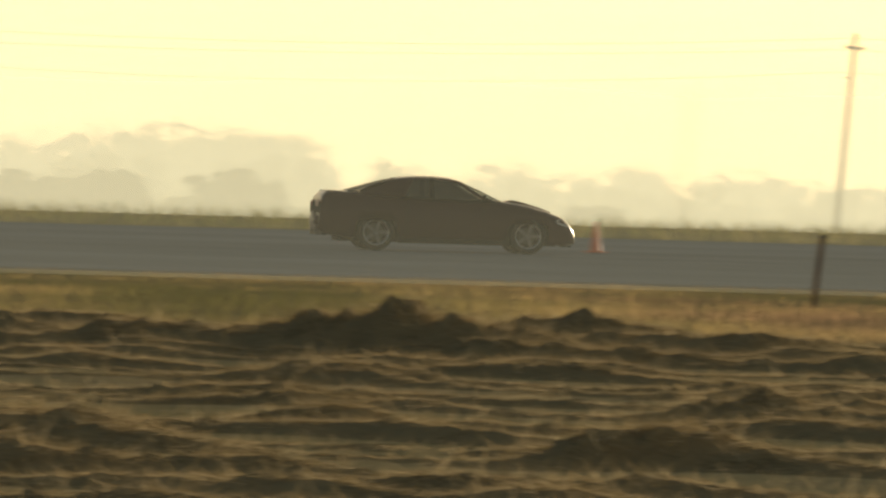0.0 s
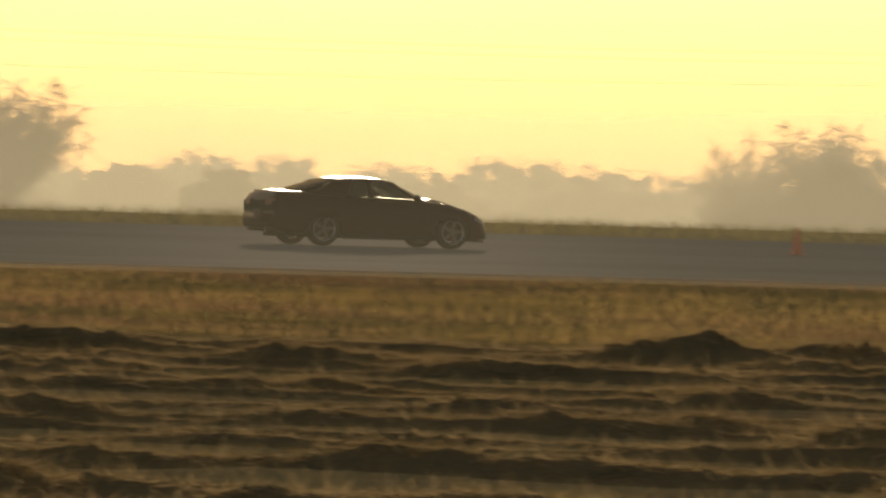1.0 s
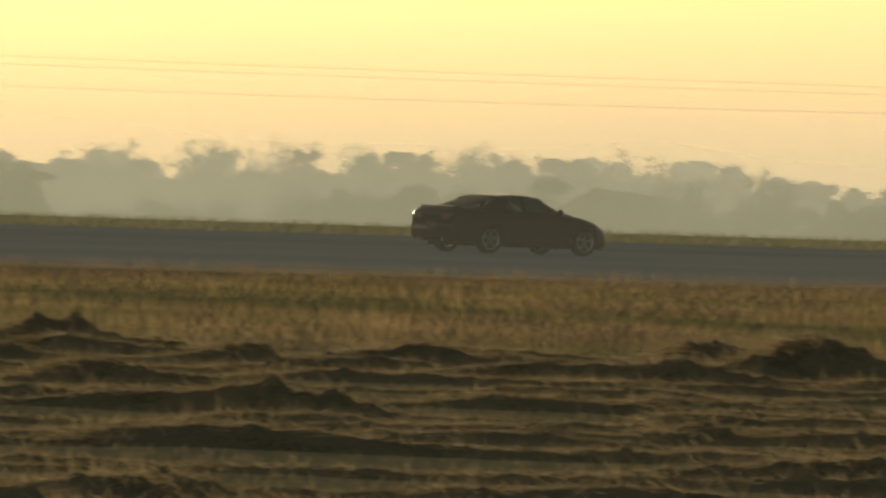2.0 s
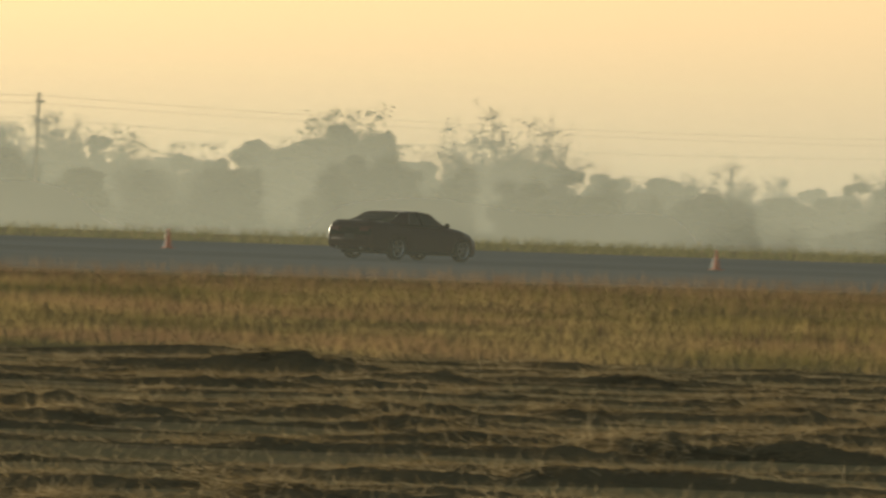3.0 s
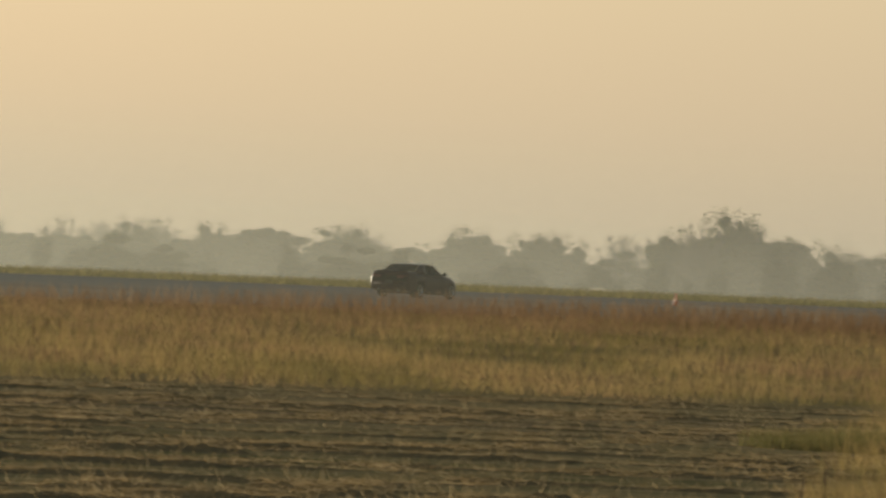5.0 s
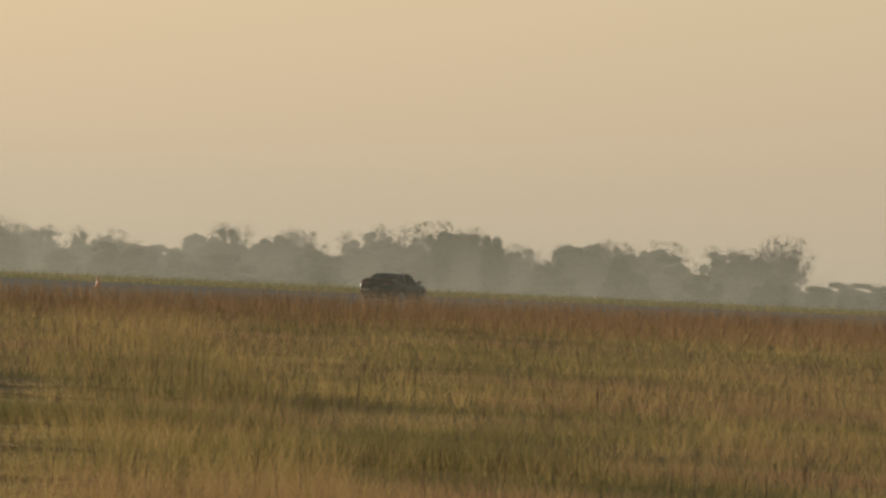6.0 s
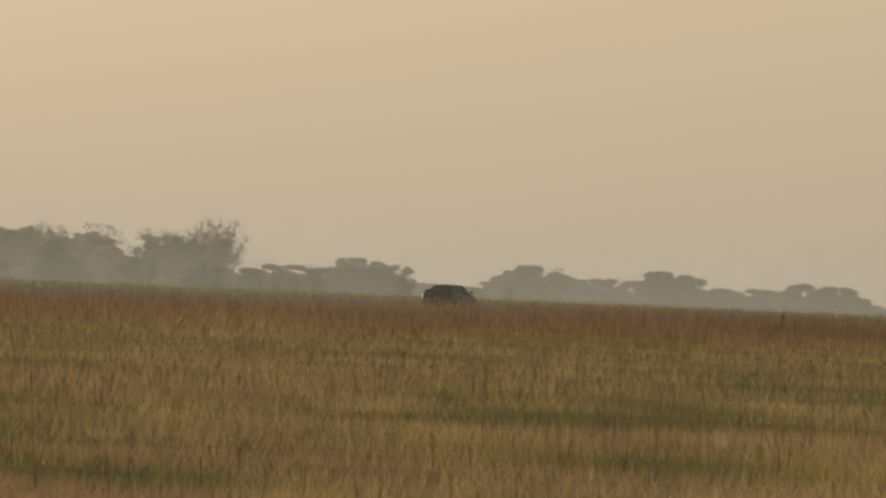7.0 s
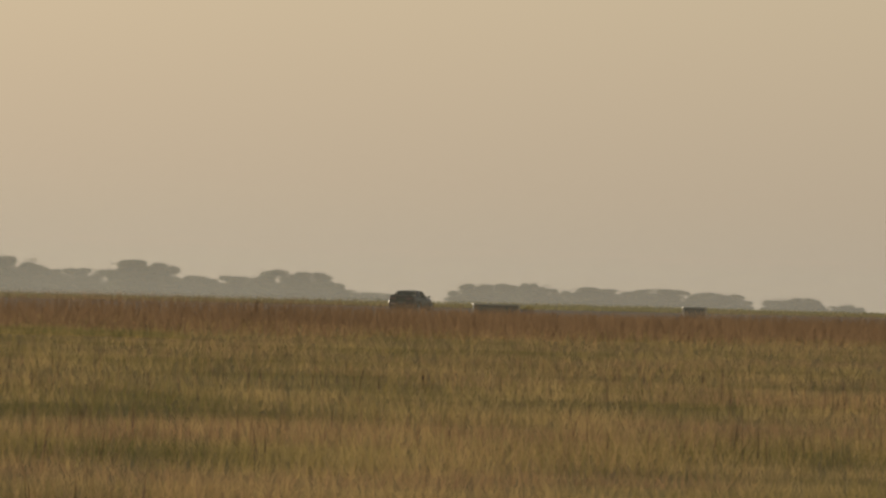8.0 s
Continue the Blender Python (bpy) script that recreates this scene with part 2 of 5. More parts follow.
# ---- mesh helpers ----
def part(name, bm, mat, parent=None, label=""):
    me = bpy.data.meshes.new(name)
    bm.to_mesh(me)
    bm.free()
    me.materials.append(mat)
    ob = new(name, me)
    ob.parent = parent
    return tagged(ob, label)


def smooth(ob):
    ob.data.polygons.foreach_set("use_smooth", [True] * len(ob.data.polygons))
    return ob


def arrays(name, verts, faces, mat, parent=None, label=""):
    """One mesh object from numpy arrays; all faces have the same number of corners."""
    verts, faces = np.asarray(verts, dtype=np.float32), np.asarray(faces, dtype=np.int32)
    me = bpy.data.meshes.new(name)
    k = faces.shape[1]
    me.vertices.add(len(verts))
    me.vertices.foreach_set("co", verts.ravel())
    me.loops.add(faces.size)
    me.loops.foreach_set("vertex_index", faces.ravel())
    me.polygons.add(len(faces))
    me.polygons.foreach_set("loop_start", np.arange(0, faces.size, k, dtype=np.int32))
    me.polygons.foreach_set("loop_total", np.full(len(faces), k, dtype=np.int32))
    me.update(calc_edges=True)
    me.materials.append(mat)
    ob = new(name, me)
    ob.parent = parent
    return tagged(ob, label)


def thing(name, label, category, at, turn=0.0, group="", kind=""):
    ob = new(name)
    ob.matrix_basis = pose(at[0], at[1], at[2], 0, 0, turn)
    return tagged(ob, label, category, group, kind)


def box(bm, size, m=None, bevel=0.0):
    made = bmesh.ops.create_cube(bm, size=1.0, matrix=(m or Matrix()) @ Matrix.Diagonal((*size, 1)))
    if bevel:
        edges = {e for v in made["verts"] for e in v.link_edges}
        bmesh.ops.bevel(bm, geom=list(edges), offset=bevel, segments=2, affect="EDGES")
    return bm


def tube(bm, a, b, ra, rb, sides=10):
    a, b = Vector(a), Vector(b)
    q = (b - a).to_track_quat("Z", "Y").to_matrix().to_4x4()
    bmesh.ops.create_cone(bm, cap_ends=True, segments=sides, radius1=ra, radius2=rb, depth=(b - a).length, matrix=Matrix.Translation((a + b) / 2) @ q)
    return bm


def lathe(bm, rings, sides=24, m=None):
    """A solid turned about z from (radius, height) rings."""
    m = m or Matrix()
    loops = []
    for r, z in rings:
        loops.append([bm.verts.new(m @ Vector((r * math.cos(i * 2 * math.pi / sides), r * math.sin(i * 2 * math.pi / sides), z))) for i in range(sides)])
    for p, q in zip(loops, loops[1:]):
        for i in range(sides):
            j = (i + 1) % sides
            bm.faces.new((p[i], p[j], q[j], q[i]))
    return bm


def loft(bm, loops, closed=True, caps=True):
    rows = [[bm.verts.new(p) for p in lp] for lp in loops]
    for p, q in zip(rows, rows[1:]):
        k = len(p)
        for i in range(k if closed else k - 1):
            j = (i + 1) % k
            bm.faces.new((p[i], p[j], q[j], q[i]))
    if caps and closed:
        bm.faces.new(rows[0][::-1])
        bm.faces.new(rows[-1])
    return bm


# ---- the ground ----
RUN_NEAR, RUN_FAR = 165.0, 246.0


def ground_z(x, y):
    """The field is level as far as the runway and falls gently behind it."""
    f = np.clip((np.asarray(y, dtype=float) - 255.0) / 330.0, 0, 1)
    return -2.4 * f * f * (3 - 2 * f) - 0.0075 * np.clip(np.asarray(y, dtype=float) - 600.0, 0, None)


def mown_edge(x):
    """Far limit of the mown strip."""
    return 125.0 - 0.38 * np.asarray(x, dtype=float)


def in_mown(x, y):
    return (y < mown_edge(x)) & (x < 2.25 * y - 2.0 + 1.6 * np.sin(y * 0.9))


def build_ground():
    xs = np.unique(np.concatenate([np.linspace(-9000, -300, 12), np.arange(-300, 800, 12.0), np.linspace(800, 4000, 40), np.linspace(4000, 14000, 10)]))
    ys = np.unique(np.concatenate([np.linspace(-3000, 0, 8), np.arange(0, 160, 4.0), np.arange(160, 720, 10.0), np.linspace(720, 3000, 20), np.linspace(3000, 14000, 12)]))
    gx, gy = np.meshgrid(xs, ys)
    v = np.stack([gx, gy, ground_z(gx, gy)], -1).reshape(-1, 3)
    nx = len(xs)
    i = (np.arange(len(ys) - 1)[:, None] * nx + np.arange(nx - 1)[None]).ravel()
    tagged(smooth(arrays("ground", v, np.stack([i, i + 1, i + nx + 1, i + nx], -1), SOIL)), "level field of dry stubble and soil reaching the horizon", "ground", kind="structure")
    bm = bmesh.new()
    xs2 = np.arange(-400, 3601, 50.0)
    loft(bm, [[(x, RUN_NEAR, -0.2), (x, RUN_NEAR, 0.03), (x, 196, 0.12), (x, RUN_FAR, 0.03), (x, RUN_FAR, -0.2)] for x in xs2])
    bmesh.ops.recalc_face_normals(bm, faces=bm.faces)
    tagged(part("road", bm, ASPHALT), "wide worn grey asphalt runway between grass verges", "runway", kind="structure")


build_ground()


def blades(name, label, px, py, height, width, mat, lean=0.35, category="grass", droop=0.25, plain_blade=False):
    """Many bent blades as one mesh: each a tapered strip of five corners."""
    k = len(px)
    rng = np.random.default_rng(len(name) * 7 + k)
    ang, tilt = rng.uniform(0, np.pi, k), rng.normal(0, lean, (k, 2))
    base = np.stack([px, py, ground_z(px, py) - 0.02], -1)
    side = np.stack([np.cos(ang), np.sin(ang), np.zeros(k)], -1) * width[:, None] / 2
    up = np.stack([tilt[:, 0], tilt[:, 1], np.ones(k)], -1) * height[:, None]
    if plain_blade:
        v = np.stack([base - side, base + side, base + up], 1).reshape(-1, 3)
        return tagged(arrays(name, v, np.arange(3 * k).reshape(-1, 3), mat), label, category, kind="stuff")
    mid = base + up * np.array([0.45, 0.45, 0.55])
    tip = base + up * np.array([1.25, 1.25, 1.0])
    tip[:, 2] -= droop * height * np.abs(tilt).sum(1)
    v = np.stack([base - side, base + side, mid + side * 0.8, mid - side * 0.8, tip], 1).reshape(-1, 3)
    i = np.arange(k) * 5
    f = np.concatenate([np.stack([i, i + 1, i + 2], -1), np.stack([i, i + 2, i + 3], -1), np.stack([i + 3, i + 2, i + 4], -1)])
    return tagged(arrays(name, v, f, mat), label, category, kind="stuff")


def sector(rng, k, near, far, az0, az1, power=1.0):
    """Random places in a sector of the field round the filming place, thinning with distance."""
    d = near * (far / near) ** (rng.random(k) ** power)
    a = np.radians(rng.uniform(az0, az1, k))
    return d * np.sin(a), d * np.cos(a), d


def patches(x, y, scale, seed):
    """Smooth pseudo-random field between 0 and 1."""
    rng = np.random.default_rng(seed)
    s = np.zeros_like(x)
    for i in range(9):
        a, ph, f = rng.uniform(0, np.pi), rng.uniform(0, 6.28), scale * rng.uniform(0.6, 2.2)
        s += np.sin((x * np.cos(a) + y * np.sin(a)) * f + ph)
    return 1 / (1 + np.exp(-s))


def edge_height(x):
    """Height of the rank grass along the near runway edge: taller further down the runway."""
    return np.interp(x, [0, 60, 130, 200, 275, 325, 345, 365, 400, 453, 483, 505, 541, 600, 640], [0.08, 0.12, 0.28, 0.42, 0.46, 0.95, 1.0, 0.9, 0.95, 1.14, 1.28, 1.12, 0.86, 0.98, 1.15])


def sward(x, y):
    """Height of the unmown grass: rank and waving, but short where it nears the open part of the runway."""
    clump = 0.5 * patches(x, y, 0.28, 5) + 0.5 * patches(x, y, 0.8, 6)
    past = x - (2.25 * y - 2.0)
    clump = np.where((past > -2) & (past < 7), np.maximum(clump, 0.8), clump)
    full = (0.12 + 0.42 * clump ** 1.5 + 0.08 * patches(x, y, 2.5, 8)) * np.interp(x / y, [0, 0.7, 1.1, 1.5], [0.55, 0.6, 0.8, 1.0])
    low = np.minimum(full, (0.05 + 1.45 * np.clip(1 - y / RUN_NEAR, 0, 1)) * (0.75 + 0.35 * patches(x, y, 0.5, 15)))
    free = np.interp(x * RUN_NEAR / y, [290, 400], [0.0, 1.0])
    return low + (full - low) * free


def build_tall_grass():
    rng = np.random.default_rng(11)
    x, y, d = sector(rng, 1900000, 62.0, 480.0, 1.0, 78.0, 1.2)
    keep = (y < RUN_NEAR - 2.0 + 1.5 * np.sin(x * 0.05)) & ~in_mown(x, y)
    x, y, d = x[keep], y[keep], d[keep]
    h = sward(x, y) * rng.uniform(0.5, 1.1, len(x))
    blades("tall_grass", "tall dry golden and olive grass of the unmown field", x, y, h, 0.003 + 0.000028 * d, GRASS, 0.42, plain_blade=True)
    # reddish strip along the near edge of the runway
    x = -30 + 1150 * rng.random(150000) ** 0.95
    y = RUN_NEAR - 1.0 - np.interp(x, [60, 160, 300, 500], [10, 34, 48, 62]) * rng.random(len(x)) ** 1.5
    h = edge_height(x) * rng.uniform(0.75, 1.06, len(x)) * (0.88 + 0.2 * patches(x, y, 0.04, 9)) * np.interp(y, [120, 150], [0.7, 1.0])
    blades("reddish_grass", "reddish-brown seeding grass along the near runway edge", x, y, h, np.interp(x, [0, 100, 280, 330], [0.006, 0.016, 0.022, 0.042]), REDGRASS, plain_blade=True)
    # far verge behind the runway
    x = -60 + 1700 * rng.random(150000) ** 1.2
    y = RUN_FAR + 1 + rng.exponential(22.0, len(x))
    h = rng.uniform(0.2, 0.5, len(x)) * (0.6 + 0.6 * patches(x, y, 0.03, 8))
    blades("verge_grass", "uncut green and straw grass along the far runway edge", x, y, h, 0.03 + 0.00005 * x.clip(0), VERGE, 0.5, plain_blade=True)
    # dark green tussocks added for shaded hollows in the grass, and one green streak
    for cx, cy, rx, ry in ((114.0, 51.0, 1.7, 2.4), (103.0, 42.8, 2.6, 2.2), (332.0, 112.0, 6.0, 5.0)):
        a, r = rng.uniform(0, 2 * np.pi, 5200), np.sqrt(rng.random(5200))
        x, y = cx + rx * r * np.cos(a), cy + ry * r * np.sin(a)
        h = (0.5 - 0.22 * r) * rng.uniform(0.6, 1.1, len(x)) * (0.8 + 0.3 * patches(x, y, 2.5, 41))
        blades("green_tussock", "dense dark green tussock standing in for shade and green growth in the dry field", x, y, h, np.full(len(x), 0.006 + 0.00002 * cx), VERGE, 0.22, plain_blade=True)
    # dark seed stalks above the grass
    x, y, d = sector(rng, 9000, 90.0, 280.0, 50.0, 78.0)
    keep = (y < RUN_NEAR - 4) & ~in_mown(x, y) & (patches(x, y, 0.2, 31) > 0.65)
    x, y, d = x[keep], y[keep], d[keep]
    blades("seed_stalks", "thin dark seed stalks standing above the dry grass", x, y, sward(x, y) * 0.95 + rng.uniform(0.0, 0.16, len(x)), 0.006 + 0.00006 * d, SEED, 0.1)


build_tall_grass()


def build_windrows():
    """Raked rows of cut hay on the mown strip: lumpy ridges with loose straw on them."""
    rng = np.random.default_rng(4)
    for row, c in enumerate(np.arange(50.0, 126.0, 3.0)):
        u = np.arange(-22.0, 150.0, 0.13)
        bend = 0.9 * np.sin(u * 0.045 + row * 1.7) + 0.35 * np.sin(u * 0.17 + row)
        cy = c + bend + 0.75 * np.sin(u * 0.8 + row * 2.1) + 0.4 * np.sin(u * 2.1 + row * 5.3) - 0.38 * u + rng.normal(0, 0.8)
        ok = in_mown(u, cy + 1.5) & (np.hypot(u, cy) > 44)
        if ok.sum() < 40:
            continue
        u, cy = u[ok], cy[ok]
        heap = patches(u, cy * 0 + row * 31.0, 1.0, 20 + row) * (0.35 + 0.65 * patches(u, cy * 0 + row * 9.0, 0.3, 40 + row))
        swell = 0.68 * heap + 0.32 * patches(u, cy * 0 + row * 13.0, 4.5, 60 + row)
        far_rows = np.interp(c, [50, 104, 114], [0.8, 0.95, 1.25])
        lump = patches(u, cy * 0 + row * 7.0, 1.1, 80 + row) ** 4 * np.interp(c, [60, 104, 112], [0.08, 0.1, 0.2])
        tall = (0.05 + 0.2 * swell ** 1.8 + lump * (0.85 + 0.25 * swell)) * far_rows * np.interp(u, [15, 50, 72, 100, 115], [1.3, 1.0, 1.0, 0.3, 0.16]) * (0.1 + 0.95 * patches(u, cy * 0 + row * 17.0, 1.0, 120 + row) ** 1.3)
        wide = (0.55 + 0.6 * swell) * np.interp(c, [105, 118], [1.0, 1.5])
        across = np.linspace(-1, 1, 10)
        vx = u[:, None] + 0.38 * across[None] * wide[:, None] + rng.normal(0, 0.02, (len(u), 10))
        vy = cy[:, None] + across[None] * wide[:, None]
        shape = np.clip(1 - np.abs(across) ** 1.7, 0, 1)
        vz = shape[None] * tall[:, None] * (1 + rng.normal(0, 0.16, (len(u), 10))) + rng.normal(0, 0.016, (len(u), 10)) * (shape[None] > 0) - 0.015
        v = np.stack([vx, vy, vz], -1).reshape(-1, 3)
        i = (np.arange(len(u) - 1)[:, None] * 10 + np.arange(9)[None]).ravel()
        tagged(smooth(arrays("windrow", v, np.stack([i, i + 10, i + 11, i + 1], -1), HAY)), "long raked row of drying cut hay on the mown field", "windrow", "rows of cut hay", "stuff")
        # loose straws lying over the ridge
        k = len(u) * 34
        j = rng.choice(len(u), k, p=(tall + 0.05) / (tall + 0.05).sum())
        s = np.clip(rng.normal(0.15, 0.42, k), -1.2, 1.2)
        px, py = u[j] + rng.uniform(-0.1, 0.1, k), cy[j] + s * wide[j]
        pz = np.clip(1 - np.abs(s) ** 1.7, 0, 1) * tall[j]
        ln, a = rng.uniform(0.06, 0.26, k) * (0.6 + 2.5 * tall[j]), rng.uniform(0, 2 * np.pi, k)
        rise = rng.normal(0.3, 0.42, k)
        # half of them lie along the crest
        crest = rng.random(k) < 0.3
        s = np.where(crest, rng.normal(0.12, 0.16, k), s)
        py, pz = cy[j] + s * wide[j], np.clip(1 - np.abs(s) ** 1.7, 0, 1) * tall[j] + np.where(crest, 0.006, 0.0)
        a = np.where(crest, rng.normal(-0.36, 0.5, k) + np.pi * (rng.random(k) < 0.5), a)
        rise = np.where(crest, rng.normal(0.08, 0.16, k), rise)
        way = np.stack([np.cos(a), np.sin(a), rise], -1) * ln[:, None]
        off = np.stack([-np.sin(a), np.cos(a), np.full(k, 0.6)], -1) * 0.0025
        p = np.stack([px, py, pz], -1)
        v = np.stack([p - off, p + off, p + way], 1).reshape(-1, 3)
        tagged(arrays("loose_straw", v, np.arange(3 * k).reshape(-1, 3), STRAW), "loose straws sticking out of the raked hay", "straw", kind="stuff")
    # stubble between the rows
    x, y, d = sector(rng, 420000, 44.0, 160.0, 1.0, 68.0)
    keep = in_mown(x, y)
    x, y, d = x[keep], y[keep], d[keep]
    blades("stubble", "short cut grass stubble between the hay rows", x, y, rng.uniform(0.02, 0.085, len(x)), 0.003 + 0.00004 * d, STRAW, 0.45, plain_blade=True)


build_windrows()


# ---- sheets standing in for mist and haze over the field ----
def haze_sheet(y, most, top, x0, x1):
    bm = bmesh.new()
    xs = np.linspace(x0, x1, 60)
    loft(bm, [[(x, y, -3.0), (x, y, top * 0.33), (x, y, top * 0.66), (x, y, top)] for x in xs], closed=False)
    tagged(part("mist", bm, mist("mist", most, top)), "upright see-through sheet standing in for sunlit morning mist over the field", "mist", kind="stuff")


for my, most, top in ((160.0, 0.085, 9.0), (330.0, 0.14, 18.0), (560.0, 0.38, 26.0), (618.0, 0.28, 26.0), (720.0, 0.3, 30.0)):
    haze_sheet(my, most, top, -500, 9000)
haze_sheet(830.0, 0.16, 34.0, -300, 430)


# ---- trees ----
def dome(rng, k, kind):
    """Points spread through an uneven crown one metre high and one metre wide."""
    low = {"bare": 0.3, "leafy": 0.12, "bush": 0.0}[kind]
    a, u = rng.uniform(0, 2 * np.pi, k), rng.random(k) ** 0.45
    el = np.arcsin(rng.uniform(0.0, 1.0, k))
    lump = 1 + 0.16 * np.sin(3 * a + seed_phase(rng)) + 0.12 * np.sin(5 * a + 7 * el + seed_phase(rng)) + 0.1 * np.sin(9 * el + 4 * a)
    r = np.clip(u * lump, 0, 1.0)
    x, y = 0.46 * r * np.cos(a) * np.cos(el) ** 0.6, 0.46 * r * np.sin(a) * np.cos(el) ** 0.6
    z = low + (0.93 - low) * r * np.sin(el) / 1.12
    return np.stack([x, y, z], -1)


def blob_triangles():
    bm = bmesh.new()
    bmesh.ops.create_icosphere(bm, subdivisions=1, radius=1.0)
    tri = np.array([[tuple(v.co) for v in f.verts] for f in bm.faces])
    bm.free()
    return tri


BLOB = blob_triangles()


def lumps(rng, centres, size):
    """Ragged dense knots of foliage at the given places, as loose triangles."""
    out = []
    for c in centres:
        s = rng.uniform(0.6, 1.15, 3) * size
        turn = np.array(Euler(rng.uniform(0, 6.28, 3)).to_matrix())
        out.append(((BLOB * rng.uniform(0.8, 1.25, (len(BLOB), 1, 1))) @ turn * s + c).reshape(-1, 3))
    v = np.concatenate(out)
    v[:, 2] = np.clip(v[:, 2], 0.0, None)
    return v


def seed_phase(rng):
    return float(rng.uniform(0, 6.28))


def tree_kind(seed, kind):
    """A tree of unit size as an Empty with trunk (and its limbs) and crown."""
    rng = np.random.default_rng(seed)
    count = {"bare": 60, "leafy": 30, "bush": 18}[kind]
    tips = dome(rng, count, kind)
    segs, twigs = [], []
    fork = np.array([0.0, 0.0, {"bare": 0.2, "leafy": 0.16, "bush": 0.03}[kind]])
    segs.append((np.zeros(3), fork, 0.030, 0.024))
    for tip in tips[: 60 if kind == "bare" else 14]:
        bow = np.array([tip[0] * 0.55, tip[1] * 0.55, fork[2] + (tip[2] - fork[2]) * rng.uniform(0.35, 0.6)]) + rng.normal(0, 0.03, 3)
        p = fork
        for s in range(1, 6):
            f = s / 5
            q = (1 - f) ** 2 * fork + 2 * f * (1 - f) * bow + f * f * tip + rng.normal(0, 0.012, 3)
            segs.append((p, q, 0.015 * (1.15 - f), 0.015 * (1.0 - 0.85 * f)))
            if s > 1:
                for _ in range(10 if kind == "bare" else 3):
                    w = rng.normal(0, 0.065, 3) + np.array([0, 0, 0.025])
                    o = rng.normal(0, 0.0034, 3)
                    twigs += [q - o, q + o, q + w]
                    for _ in range(2):
                        m = q + w * rng.uniform(0.4, 0.9)
                        o = rng.normal(0, 0.0026, 3)
                        twigs += [m - o, m + o, m + rng.normal(0, 0.04, 3)]
            p = q
    tris = []
    for p, q, a, b in segs:
        w = q - p
        w = w / (np.linalg.norm(w) + 1e-9)
        s = np.cross(w, [0.3, 0.9, 0.2])
        s /= np.linalg.norm(s) + 1e-9
        t = np.cross(w, s)
        ring = [[o + r * (math.cos(c * 2.094) * s + math.sin(c * 2.094) * t) for c in range(3)] for o, r in ((p, max(a, 0.0022)), (q, max(b, 0.0016)))]
        for c in range(3):
            e = (c + 1) % 3
            tris += [ring[0][c], ring[0][e], ring[1][e], ring[0][c], ring[1][e], ring[1][c]]
    vs = np.array(tris + twigs)
    fs = np.arange(len(vs)).reshape(-1, 3)
    names = {"bare": ("bare spreading oak with sparse winter twigs in the mist", "tree"), "leafy": ("grey-green leafy tree standing in the mist", "tree"), "bush": ("dense rounded grey-green thicket in the mist", "bush")}[kind]
    root = thing({"bare": "oak_tree", "leafy": "tree", "bush": "bush"}[kind], names[0], names[1], (0, 0, -500))
    # small sprays of leaves over the whole crown, closing over a dense inner core
    if kind == "bare":
        sprays, per, spread, big = tips[rng.integers(0, 60, 220)] + rng.normal(0, 0.035, (220, 3)), 10, 0.022, 0.0065
    else:
        rim = dome(rng, 240, kind)
        out = np.hypot(np.hypot(rim[:, 0], rim[:, 1]) / 0.46, rim[:, 2])
        sprays = np.concatenate([rim[np.argsort(out)[-150:-28]] * 0.97, dome(rng, 46, kind)])
        per, spread, big = 30, 0.034, {"leafy": 0.016, "bush": 0.017}[kind]
    k = len(sprays) * per
    loose = np.repeat(rng.uniform(0.8, 1.7, len(sprays)), per)[:, None]
    c = np.repeat(sprays, per, 0) + rng.normal(0, spread, (k, 3)) * np.array([1, 1, 0.7]) * loose
    c[:, 2] = np.clip(c[:, 2], 0.01, 1.06)
    r = rng.uniform(0.4 * big, big, k)
    a, b = rng.normal(0, 1, (k, 3)), rng.normal(0, 1, (k, 3))
    v = np.stack([c, c + a * r[:, None], c + b * r[:, None]], 1).reshape(-1, 3)
    if kind != "bare":
        core = dome(rng, 150 if kind == "bush" else 110, kind) * (np.array([0.84, 0.84, 0.88]) if kind == "leafy" else np.array([0.94, 0.94, 0.95]))
        v = np.concatenate([v, lumps(rng, core, {"leafy": 0.07, "bush": 0.092}[kind])])
    # bring the whole tree to one metre of height and of width
    size = np.array([0.5 / np.percentile(np.abs(v[:, 0]), 98.5), 0.5 / np.percentile(np.abs(v[:, 1]), 98.5), 1 / np.percentile(v[:, 2], 99.8 if kind == "bush" else 96)])
    arrays("trunk", np.array(vs) * size, fs, BARK, root, "grey-brown trunk and limbs")
    arrays("crown", v * size, np.arange(len(v)).reshape(-1, 3), LEAF, root, "")
    return root


KINDS = {"bare": [tree_kind(s, "bare") for s in (1, 2, 3, 4)], "leafy": [tree_kind(s, "leafy") for s in (11, 12, 13, 14)], "bush": [tree_kind(s, "bush") for s in (21, 22, 23, 24)]}
PLANTED = [0]


def plant(kind, x, y, height, width, sink=0.3):
    k = PLANTED[0]
    PLANTED[0] += 1
    pool = KINDS[kind]
    m = Matrix.LocRotScale((x, y, float(ground_z(x, y)) - sink), Euler((0, 0, (k * 2.399) % 6.283)), (width, width, height + sink))
    return copy_thing(pool[k % len(pool)], m)


